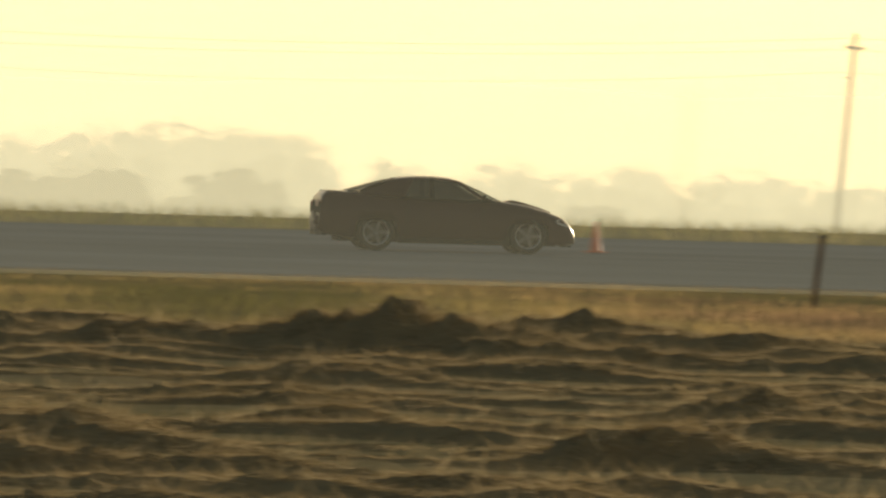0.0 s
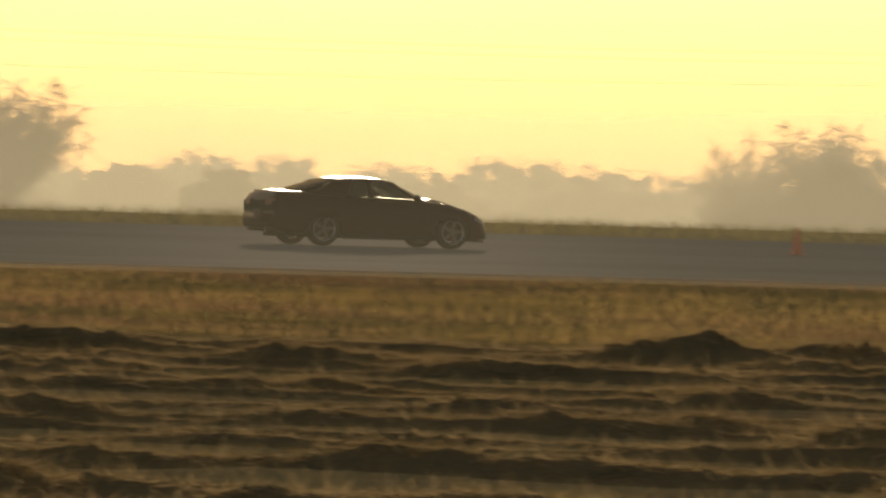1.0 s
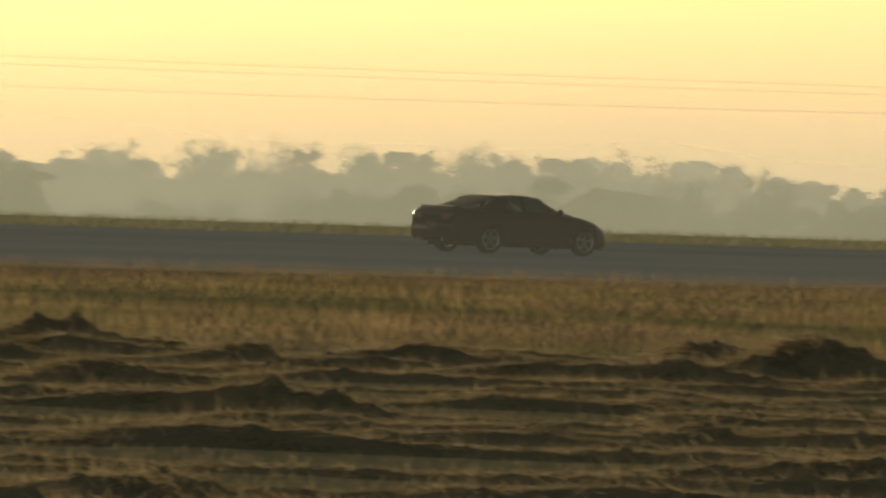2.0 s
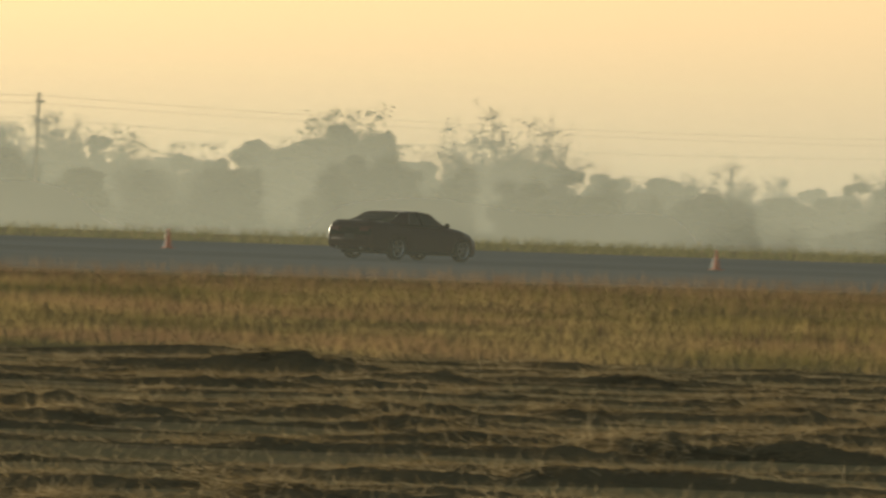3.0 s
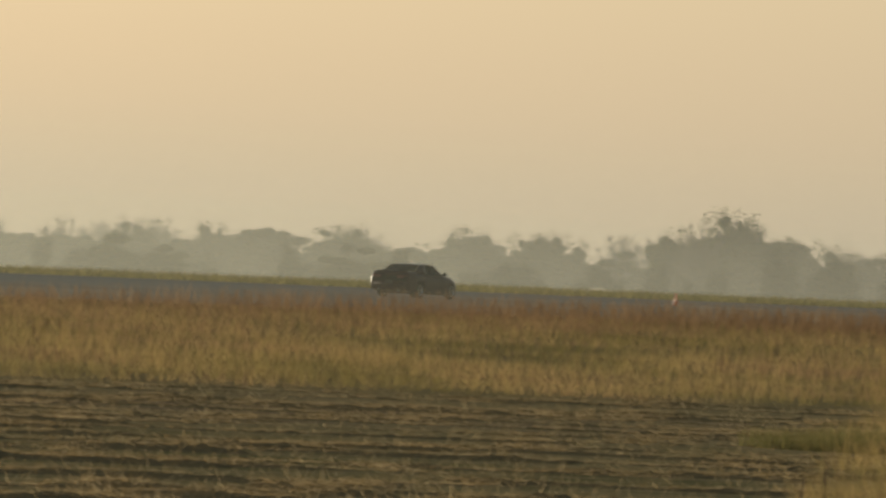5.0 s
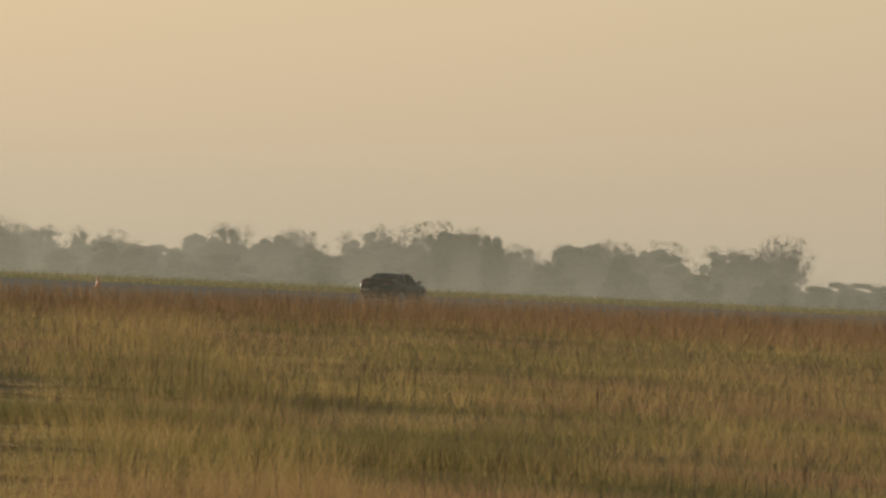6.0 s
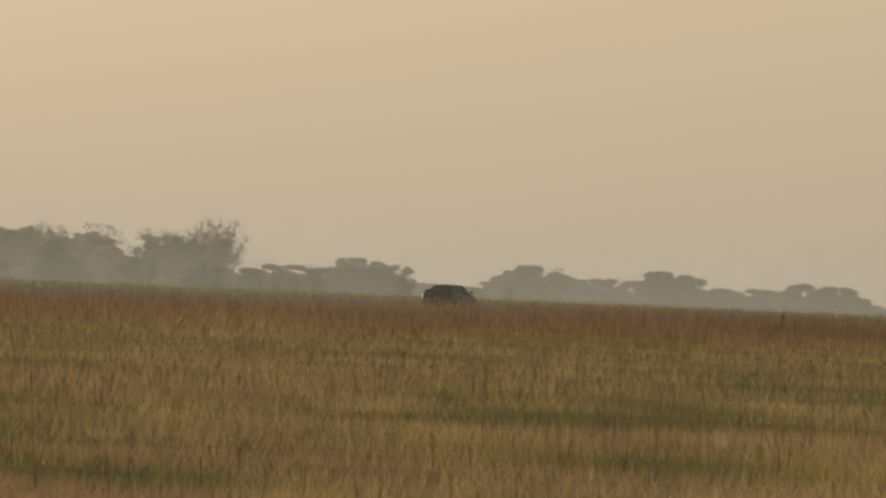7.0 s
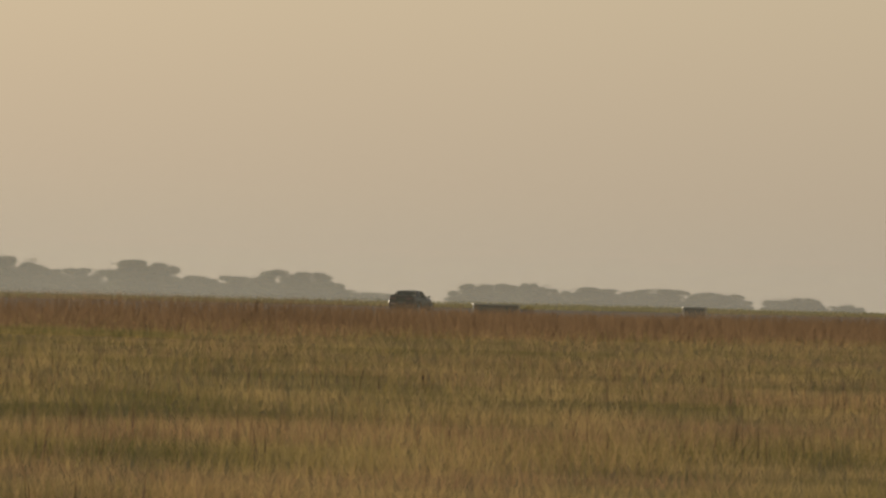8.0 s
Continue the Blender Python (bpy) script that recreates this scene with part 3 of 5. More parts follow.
def undergrowth(rows):
    """The thickets under the trees, joined: leaf clumps over the ground."""
    rng = np.random.default_rng(44)
    vs = []
    for x, y, h, w in rows:
        rim = dome(rng, 44, "bush")
        c = np.concatenate([dome(rng, 100, "bush"), np.repeat(rim, 13, 0) + rng.normal(0, 0.03, (44 * 13, 3)) * np.repeat(rng.uniform(0.5, 1.6, 44), 13)[:, None]])
        k = len(c)
        r = rng.uniform(0.007, 0.02, k)[:, None]
        t = np.stack([c, c + rng.normal(0, 1, (k, 3)) * r, c + rng.normal(0, 1, (k, 3)) * r], 1).reshape(-1, 3)
        core = dome(rng, 44, "bush") * np.array([0.92, 0.92, 0.88])
        t = np.concatenate([t, lumps(rng, core, 0.11)]) * np.array([w, w, h * 1.12])
        vs.append(t + np.array([x, y, float(ground_z(x, y)) - 0.2]))
    v = np.concatenate(vs)
    tagged(arrays("undergrowth", v, np.arange(len(v)).reshape(-1, 3), LEAF), "dense grey-green brush under the distant trees", "brush", kind="stuff")


def plant_row(kind, rows):
    for x, y, h, w in rows:
        plant(kind, x, y, h, w)


plant_row("leafy", [
    (75, 900, 6.2, 12.4),
    (86, 900, 6.8, 15.7),
    (94, 900, 6.2, 9.5),
    (89, 885, 6.5, 12.2),
    (81, 890, 6.4, 11.3),
    (95, 890, 5.3, 7.1),
    (92, 800, 4.2, 5.1),
    (113, 900, 4.8, 8.6),
    (123, 900, 4.6, 10.5),
    (134, 900, 4.5, 9.6),
    (222, 900, 6.2, 14.6),
    (238, 900, 6.4, 14.7),
    (249, 900, 6.1, 11.8),
    (230, 800, 4.2, 7.9),
    (267, 900, 4.7, 11.9),
    (263, 850, 5.2, 11.2),
    (289, 900, 4.3, 10.9),
    (230, 700, 4.0, 3.1),
    (256, 640, 4.4, 9.2),
    (349, 800, 4.3, 5.5),
    (385, 900, 5.2, 8.2),
])
plant_row("leafy", [
    (405, 900, 4.4, 11.4),
    (417, 900, 5.4, 12.5),
    (429, 900, 4.3, 12.6),
    (314, 628, 4.9, 7.4),
    (732, 635, 10.1, 9.7),
    (804, 500, 6.2, 10.0),
    (1358, 640, 10.9, 10.3),
])
plant_row("bush", [
    (61, 700, 3.0, 7.4),
    (70, 700, 3.1, 7.4),
    (144, 900, 3.9, 10.6),
    (86, 640, 1.3, 4.4),
    (107, 900, 3.0, 9.5),
    (56, 700, 2.7, 5.9),
    (171, 700, 2.4, 6.1),
    (178, 700, 2.4, 7.6),
    (185, 700, 2.3, 6.1),
    (228, 750, 2.1, 9.9),
    (231, 640, 2.0, 5.4),
    (258, 660, 2.9, 7.5),
    (280, 640, 1.9, 6.6),
    (319, 760, 3.7, 7.8),
    (275, 640, 3.1, 5.1),
    (316, 632, 4.0, 7.4),
    (314, 642, 3.2, 6.8),
    (360, 760, 2.6, 10.6),
    (1915, 700, 5.5, 18.2),
    (1957, 700, 5.7, 16.4),
    (2442, 860, 3.9, 20.4),
    (2588, 900, 3.5, 24.5),
])
plant_row("bush", [
    (2628, 900, 3.3, 26.3),
    (2367, 800, 6.1, 14.5),
    (2688, 900, 3.8, 20.9),
    (2091, 750, 7.6, 15.2),
    (2112, 750, 6.9, 9.4),
    (2339, 800, 6.0, 16.9),
    (2701, 900, 4.2, 24.0),
    (2454, 800, 5.5, 19.0),
    (2824, 900, 3.3, 25.0),
    (2451, 760, 4.2, 24.3),
    (2352, 800, 8.9, 17.0),
    (2420, 790, 8.5, 20.1),
    (2552, 850, 7.0, 21.2),
    (2510, 780, 7.2, 23.5),
    (2830, 900, 6.6, 21.9),
    (2733, 880, 5.9, 21.2),
    (2971, 900, 3.0, 19.6),
    (2921, 850, 6.1, 22.4),
    (2793, 800, 6.4, 12.2),
    (3034, 850, 5.9, 26.5),
    (3103, 850, 6.3, 22.0),
    (3169, 850, 5.4, 20.7),
])
plant_row("bush", [
    (3072, 800, 4.6, 18.4),
    (3329, 850, 2.9, 12.7),
    (3370, 850, 0.7, 11.0),
])
plant_row("bare", [
    (252, 620, 7.4, 9.8),
    (253, 626, 6.6, 8.8),
    (230, 650, 2.8, 5.8),
    (313, 640, 5.3, 7.5),
    (314, 630, 6.5, 9.6),
    (749, 630, 10.8, 12.9),
    (692, 635, 9.6, 6.4),
    (608, 635, 7.6, 7.9),
    (1765, 660, 11.3, 10.9),
])
THICKETS = []
THICKETS += [
    (46, 846, 5.2, 8.9),
    (43, 772, 5.0, 7.7),
    (48, 853, 5.4, 10.3),
    (48, 769, 5.0, 7.9),
    (57, 874, 5.5, 10.4),
    (50, 761, 4.8, 9.0),
    (68, 856, 5.5, 8.4),
    (55, 754, 4.9, 8.9),
    (74, 854, 6.0, 9.8),
    (66, 774, 5.5, 8.0),
    (77, 845, 6.1, 8.6),
    (67, 751, 5.3, 9.8),
    (85, 848, 6.0, 10.6),
    (76, 746, 5.2, 10.2),
    (92, 861, 5.4, 8.7),
    (79, 747, 5.0, 7.8),
    (103, 857, 3.8, 6.9),
    (88, 759, 4.1, 7.6),
    (110, 867, 4.7, 9.5),
    (93, 748, 4.2, 7.7),
    (119, 874, 4.3, 7.8),
    (100, 759, 3.6, 6.8),
]
THICKETS += [
    (124, 860, 3.8, 7.1),
    (105, 768, 4.3, 8.7),
    (128, 856, 4.4, 8.5),
    (112, 768, 4.1, 8.1),
    (129, 853, 4.3, 8.3),
    (119, 764, 3.9, 8.1),
    (141, 871, 3.8, 7.7),
    (128, 761, 3.8, 7.4),
    (150, 867, 4.0, 7.0),
    (133, 765, 4.0, 7.5),
    (151, 858, 4.3, 8.3),
    (136, 764, 4.0, 6.7),
    (159, 851, 4.4, 7.0),
    (143, 763, 4.2, 8.0),
    (165, 848, 4.4, 8.8),
    (149, 763, 4.4, 7.2),
    (180, 869, 4.7, 8.7),
    (155, 763, 4.5, 8.3),
    (183, 848, 4.8, 8.7),
    (163, 764, 4.6, 9.1),
    (197, 874, 4.8, 9.5),
    (172, 774, 4.6, 8.3),
]
THICKETS += [
    (193, 849, 4.6, 8.6),
    (176, 768, 4.5, 8.9),
    (205, 853, 5.2, 8.1),
    (185, 763, 4.9, 8.6),
    (214, 861, 5.9, 9.3),
    (185, 759, 5.0, 8.4),
    (221, 872, 6.0, 10.0),
    (189, 758, 5.2, 9.2),
    (227, 871, 6.1, 9.1),
    (195, 747, 5.3, 9.9),
    (236, 859, 5.8, 9.9),
    (203, 750, 5.2, 9.2),
    (238, 846, 4.7, 8.9),
    (217, 766, 4.4, 7.1),
    (247, 854, 4.8, 9.6),
    (215, 757, 4.4, 7.4),
    (252, 862, 4.9, 9.2),
    (227, 758, 4.6, 7.9),
    (255, 850, 4.8, 8.8),
    (232, 762, 4.7, 8.7),
    (267, 852, 5.1, 8.6),
    (242, 766, 4.7, 8.7),
]
THICKETS += [
    (281, 871, 4.7, 8.4),
    (239, 746, 4.1, 8.2),
    (287, 874, 4.9, 9.1),
    (255, 764, 4.6, 7.9),
    (294, 870, 4.8, 8.9),
    (264, 771, 4.5, 8.2),
    (293, 851, 4.7, 7.3),
    (270, 768, 4.3, 6.9),
    (303, 850, 4.6, 7.5),
    (274, 771, 4.4, 7.3),
    (307, 846, 4.3, 8.9),
    (279, 766, 4.1, 8.1),
    (323, 867, 4.2, 7.2),
    (280, 752, 4.3, 7.0),
    (333, 867, 4.3, 8.4),
    (291, 765, 4.2, 8.8),
    (333, 857, 4.0, 6.7),
    (299, 761, 3.9, 7.2),
    (346, 852, 4.5, 7.2),
    (302, 753, 4.3, 7.7),
    (350, 857, 4.3, 8.1),
    (304, 748, 4.2, 7.9),
]
THICKETS += [
    (357, 860, 4.4, 8.2),
    (321, 767, 4.3, 8.8),
    (361, 848, 4.6, 8.9),
    (324, 749, 4.5, 7.2),
    (378, 866, 5.1, 7.7),
    (330, 756, 4.6, 7.3),
    (393, 868, 4.6, 8.4),
    (342, 765, 4.3, 8.9),
    (387, 847, 4.9, 7.8),
    (343, 754, 4.4, 7.1),
    (404, 871, 5.3, 10.3),
    (355, 758, 4.7, 8.0),
    (413, 861, 4.3, 7.2),
    (371, 773, 4.1, 8.3),
    (422, 868, 4.6, 9.2),
    (372, 763, 4.2, 7.0),
    (422, 859, 4.6, 9.2),
    (373, 753, 4.5, 7.5),
    (441, 874, 5.0, 9.6),
    (386, 757, 4.5, 7.4),
    (446, 872, 4.9, 7.9),
    (398, 765, 4.7, 9.2),
]
THICKETS += [
    (448, 851, 4.9, 8.3),
    (395, 754, 4.7, 8.1),
    (467, 866, 5.1, 9.3),
    (406, 756, 4.6, 8.5),
    (347, 643, 4.1, 13.7),
    (351, 655, 3.5, 12.5),
    (341, 627, 4.2, 13.5),
    (369, 675, 3.8, 11.5),
    (355, 641, 4.4, 13.9),
    (364, 657, 4.1, 12.0),
    (355, 627, 4.5, 12.9),
    (380, 672, 4.4, 13.1),
    (378, 645, 4.6, 12.3),
    (391, 669, 4.5, 11.7),
    (385, 645, 4.7, 15.0),
    (392, 658, 4.6, 11.8),
    (378, 628, 4.7, 14.1),
    (414, 683, 4.6, 11.8),
    (392, 638, 4.7, 14.6),
    (411, 665, 4.7, 14.8),
    (402, 643, 4.8, 12.7),
    (414, 658, 4.8, 14.8),
]
THICKETS += [
    (397, 620, 4.9, 12.9),
    (434, 670, 4.9, 12.1),
    (418, 640, 4.9, 15.3),
    (434, 668, 4.9, 15.6),
    (409, 618, 4.9, 13.5),
    (449, 677, 5.0, 14.0),
    (423, 627, 5.0, 12.9),
    (462, 682, 5.1, 14.4),
    (425, 617, 5.0, 13.6),
    (452, 657, 5.2, 12.3),
    (447, 630, 5.1, 12.6),
    (471, 672, 5.3, 13.5),
    (443, 620, 5.2, 14.3),
    (482, 667, 5.4, 14.4),
    (467, 641, 5.2, 15.3),
    (491, 674, 5.4, 14.3),
    (474, 642, 5.2, 14.4),
    (505, 673, 5.5, 13.3),
    (482, 633, 5.3, 14.8),
    (516, 675, 5.7, 14.2),
    (486, 626, 5.4, 15.2),
    (529, 685, 5.7, 15.8),
]
THICKETS += [
    (494, 632, 5.4, 14.9),
    (535, 675, 5.8, 15.1),
    (498, 620, 5.6, 16.1),
    (538, 674, 5.8, 17.0),
    (510, 627, 5.5, 17.1),
    (535, 657, 5.9, 13.4),
    (523, 628, 5.1, 12.5),
    (549, 662, 5.6, 15.5),
    (528, 621, 4.8, 14.2),
    (573, 681, 4.6, 14.1),
    (545, 631, 5.6, 16.2),
    (570, 661, 5.8, 16.3),
    (540, 620, 6.1, 16.3),
    (572, 657, 6.7, 18.2),
    (559, 633, 6.4, 15.5),
    (590, 664, 7.3, 16.4),
    (581, 638, 5.5, 15.3),
    (611, 670, 5.8, 13.1),
    (596, 642, 5.5, 15.6),
    (610, 662, 5.9, 14.5),
    (597, 633, 6.1, 13.6),
    (620, 661, 6.3, 14.8),
]
THICKETS += [
    (615, 643, 6.7, 17.5),
    (649, 685, 7.0, 15.9),
    (607, 622, 5.9, 17.6),
    (648, 662, 6.4, 15.9),
    (638, 641, 6.2, 15.8),
    (676, 681, 6.8, 18.3),
    (628, 628, 6.2, 14.5),
    (662, 659, 6.8, 16.8),
    (639, 625, 6.6, 17.2),
    (706, 684, 7.8, 18.5),
    (648, 620, 7.1, 18.9),
    (709, 681, 8.2, 21.5),
    (659, 622, 7.0, 16.4),
    (716, 675, 8.0, 17.7),
    (674, 620, 7.9, 18.0),
    (713, 656, 9.5, 25.4),
    (701, 637, 7.0, 18.2),
    (723, 659, 8.5, 19.8),
    (724, 645, 6.6, 15.8),
    (738, 662, 7.2, 17.6),
    (722, 630, 7.9, 17.7),
    (773, 674, 9.8, 19.6),
]
THICKETS += [
    (720, 626, 8.4, 18.0),
    (772, 670, 10.8, 21.1),
    (747, 635, 8.6, 18.2),
    (796, 670, 10.4, 21.8),
    (740, 621, 8.3, 22.4),
    (820, 682, 7.7, 19.4),
    (766, 624, 6.4, 14.3),
    (839, 683, 7.4, 16.6),
    (805, 642, 6.1, 17.2),
    (831, 667, 7.2, 16.9),
    (790, 628, 6.0, 16.4),
    (830, 659, 6.5, 17.9),
    (826, 637, 7.0, 18.3),
    (884, 685, 8.2, 16.7),
    (817, 623, 6.4, 14.6),
    (886, 670, 6.6, 15.8),
    (829, 625, 6.0, 17.6),
    (894, 669, 6.4, 16.4),
    (865, 632, 7.2, 16.1),
    (918, 675, 8.0, 17.3),
    (862, 622, 7.1, 19.4),
    (934, 674, 8.1, 17.9),
]
THICKETS += [
    (892, 635, 6.0, 16.7),
    (968, 680, 7.0, 15.2),
    (917, 632, 6.6, 17.6),
    (985, 684, 7.9, 18.0),
    (926, 627, 6.5, 15.5),
    (963, 659, 6.3, 14.6),
    (929, 621, 7.1, 19.3),
    (1005, 678, 7.9, 19.4),
    (959, 626, 6.3, 16.0),
    (1012, 659, 7.1, 20.4),
    (1004, 647, 6.0, 14.0),
    (1042, 670, 6.8, 16.5),
    (990, 624, 6.7, 16.1),
    (1076, 681, 7.5, 18.3),
    (1027, 642, 7.1, 18.2),
    (1054, 657, 8.2, 19.9),
    (1071, 646, 5.2, 13.7),
    (1133, 683, 5.5, 15.8),
    (1063, 635, 5.3, 14.2),
    (1115, 660, 5.6, 15.9),
    (1055, 620, 5.3, 12.7),
    (1149, 665, 5.8, 15.1),
]
THICKETS += [
    (1096, 626, 5.5, 14.0),
    (1172, 670, 5.9, 16.4),
    (1136, 638, 5.6, 15.4),
    (1210, 680, 6.1, 17.6),
    (1155, 638, 5.7, 13.7),
    (1217, 674, 6.1, 17.1),
    (1136, 620, 5.7, 14.8),
    (1216, 666, 6.1, 14.3),
    (1148, 621, 5.7, 16.3),
    (1251, 679, 6.2, 17.4),
    (1190, 635, 5.9, 16.3),
    (1257, 670, 6.5, 16.7),
    (1206, 640, 5.9, 15.1),
    (1284, 669, 6.7, 16.9),
    (1197, 618, 6.1, 16.7),
    (1277, 659, 6.7, 16.1),
    (1243, 630, 6.3, 17.9),
    (1289, 661, 6.8, 19.8),
    (1256, 635, 6.1, 13.7),
    (1349, 680, 6.9, 18.3),
    (1279, 634, 6.4, 18.0),
    (1360, 681, 6.9, 19.2),
]
THICKETS += [
    (1312, 645, 6.4, 16.3),
    (1390, 684, 7.4, 16.4),
    (1338, 644, 6.9, 15.5),
    (1394, 665, 8.2, 17.2),
    (1350, 633, 8.7, 23.9),
    (1448, 682, 11.5, 29.8),
    (1347, 624, 7.0, 15.8),
    (1434, 675, 11.2, 26.1),
    (1370, 627, 6.0, 15.9),
    (1459, 665, 6.5, 18.2),
    (1381, 618, 6.0, 13.8),
    (1478, 672, 6.7, 15.8),
    (1455, 643, 6.2, 17.2),
    (1506, 668, 6.6, 16.3),
    (1452, 642, 6.1, 15.5),
    (1486, 657, 6.8, 16.3),
    (1418, 619, 6.4, 15.7),
    (1536, 668, 7.6, 15.8),
    (1455, 621, 6.9, 18.4),
    (1566, 669, 7.8, 17.5),
    (1496, 629, 7.9, 22.2),
    (1620, 675, 9.4, 19.1),
]
THICKETS += [
    (1557, 636, 8.2, 22.4),
    (1606, 659, 10.0, 26.3),
    (1563, 631, 6.5, 15.7),
    (1681, 679, 7.4, 16.1),
    (1581, 622, 7.4, 20.0),
    (1722, 682, 9.2, 21.4),
    (1619, 628, 8.5, 21.3),
    (1704, 667, 9.8, 24.9),
    (1650, 626, 7.7, 18.8),
    (1724, 667, 9.5, 19.3),
    (1692, 631, 5.8, 17.5),
    (1788, 667, 6.4, 18.4),
]
undergrowth(THICKETS)
plant_row("leafy", [
    (49, 909, 5.5, 10.5),
    (54, 901, 5.6, 9.6),
    (61, 885, 5.5, 10.3),
    (67, 906, 5.4, 10.5),
    (71, 895, 5.5, 8.8),
    (83, 886, 6.5, 11.4),
    (93, 895, 6.1, 9.5),
    (94, 903, 6.1, 11.4),
    (104, 890, 3.9, 6.6),
    (106, 886, 3.4, 6.9),
    (115, 894, 3.9, 7.4),
    (124, 896, 4.5, 9.3),
    (133, 908, 4.1, 8.1),
    (139, 904, 3.9, 7.6),
    (147, 907, 3.8, 7.9),
    (154, 913, 3.8, 7.3),
    (164, 904, 4.0, 8.1),
    (167, 887, 4.4, 7.2),
    (172, 885, 4.1, 7.5),
    (185, 902, 4.7, 9.5),
    (196, 903, 4.6, 7.9),
    (196, 892, 4.7, 7.9),
])
plant_row("leafy", [
    (209, 915, 4.9, 8.6),
    (208, 893, 4.6, 9.3),
    (224, 907, 6.1, 8.9),
    (227, 886, 6.1, 9.3),
    (238, 899, 6.3, 11.5),
    (244, 894, 6.0, 10.8),
    (252, 892, 5.0, 9.5),
    (263, 904, 4.9, 9.8),
    (264, 888, 4.9, 8.3),
    (279, 913, 5.4, 8.8),
    (278, 893, 5.3, 9.8),
    (282, 888, 4.6, 7.4),
    (298, 914, 4.9, 9.1),
    (304, 903, 4.8, 8.1),
    (317, 907, 4.5, 8.0),
    (322, 904, 4.3, 7.8),
    (323, 890, 4.4, 7.6),
    (333, 889, 3.9, 7.9),
    (343, 896, 3.8, 7.1),
    (361, 914, 4.3, 6.9),
    (363, 912, 4.5, 8.2),
    (363, 886, 4.5, 9.3),
])
plant_row("leafy", [
    (387, 911, 4.6, 7.6),
    (389, 910, 4.8, 7.8),
    (392, 898, 5.1, 9.0),
    (406, 908, 4.7, 8.5),
    (411, 893, 5.0, 9.5),
    (416, 886, 4.8, 7.5),
    (429, 903, 4.8, 9.4),
    (440, 912, 4.4, 8.0),
    (443, 887, 4.8, 9.7),
    (460, 908, 5.0, 8.1),
    (461, 886, 4.9, 7.8),
    (473, 896, 4.9, 7.4),
    (481, 897, 5.1, 10.0),
    (341, 634, 3.6, 3.3),
    (356, 647, 3.9, 4.5),
    (375, 650, 4.4, 4.7),
    (433, 748, 5.2, 5.6),
    (459, 754, 5.4, 7.0),
    (468, 758, 5.5, 5.7),
    (423, 654, 4.8, 6.7),
    (486, 758, 5.6, 5.6),
    (428, 644, 4.9, 6.2),
])
plant_row("leafy", [
    (504, 759, 5.8, 7.8),
    (453, 654, 5.1, 7.1),
    (528, 766, 5.9, 7.7),
    (571, 763, 6.3, 7.4),
    (493, 647, 5.5, 5.0),
    (584, 757, 6.4, 6.2),
    (596, 754, 6.5, 6.5),
    (669, 775, 6.8, 7.0),
    (682, 760, 7.2, 7.6),
    (702, 770, 6.7, 6.7),
    (592, 647, 5.7, 7.9),
    (605, 626, 6.4, 6.7),
    (658, 650, 6.7, 7.3),
    (656, 636, 7.3, 9.2),
    (792, 774, 8.3, 8.4),
    (778, 749, 8.8, 11.3),
    (701, 653, 8.3, 11.6),
    (704, 641, 8.1, 10.7),
    (836, 756, 7.8, 7.7),
    (700, 626, 6.9, 8.3),
    (856, 753, 7.6, 11.8),
    (728, 633, 9.9, 10.5),
])
plant_row("leafy", [
    (762, 640, 7.0, 9.9),
    (748, 646, 6.4, 9.0),
    (802, 631, 6.8, 8.1),
    (815, 633, 7.3, 8.7),
    (844, 634, 6.2, 7.5),
    (860, 637, 6.9, 6.9),
    (1047, 771, 8.7, 10.3),
    (883, 633, 7.2, 8.0),
    (1037, 752, 9.1, 8.6),
    (910, 641, 6.5, 8.6),
    (1091, 773, 7.6, 8.1),
    (923, 632, 6.3, 7.4),
    (1163, 773, 9.0, 10.0),
    (1029, 639, 8.2, 10.1),
    (1056, 635, 5.2, 6.9),
    (1262, 746, 6.2, 8.4),
    (1114, 652, 5.6, 6.2),
    (1294, 760, 6.4, 6.5),
    (1151, 649, 5.8, 5.5),
    (1357, 766, 6.8, 8.5),
    (1209, 654, 6.1, 7.3),
    (1390, 749, 6.9, 7.0),
])
plant_row("leafy", [
    (1190, 633, 6.1, 5.8),
    (1261, 652, 6.5, 8.9),
    (1217, 627, 6.3, 5.9),
    (1282, 643, 6.8, 9.0),
    (1299, 642, 6.7, 8.7),
    (1521, 763, 7.8, 9.8),
    (1321, 648, 6.8, 7.7),
    (1339, 639, 8.0, 8.1),
    (1409, 653, 7.9, 9.7),
    (1644, 773, 11.6, 12.0),
    (1394, 642, 6.7, 8.4),
    (1678, 768, 7.4, 8.9),
    (1406, 640, 6.3, 8.9),
    (1639, 749, 7.2, 10.0),
    (1413, 636, 6.1, 5.9),
    (1697, 758, 7.3, 7.1),
    (1499, 650, 8.0, 8.3),
    (1744, 746, 8.6, 8.5),
    (1793, 750, 9.8, 12.4),
    (1532, 630, 9.4, 12.1),
    (1835, 749, 10.8, 10.1),
    (1879, 755, 8.7, 9.8),
])
plant_row("leafy", [
    (1926, 755, 9.7, 9.4),
    (1950, 754, 10.3, 12.7),
    (2033, 772, 10.4, 13.9),
])
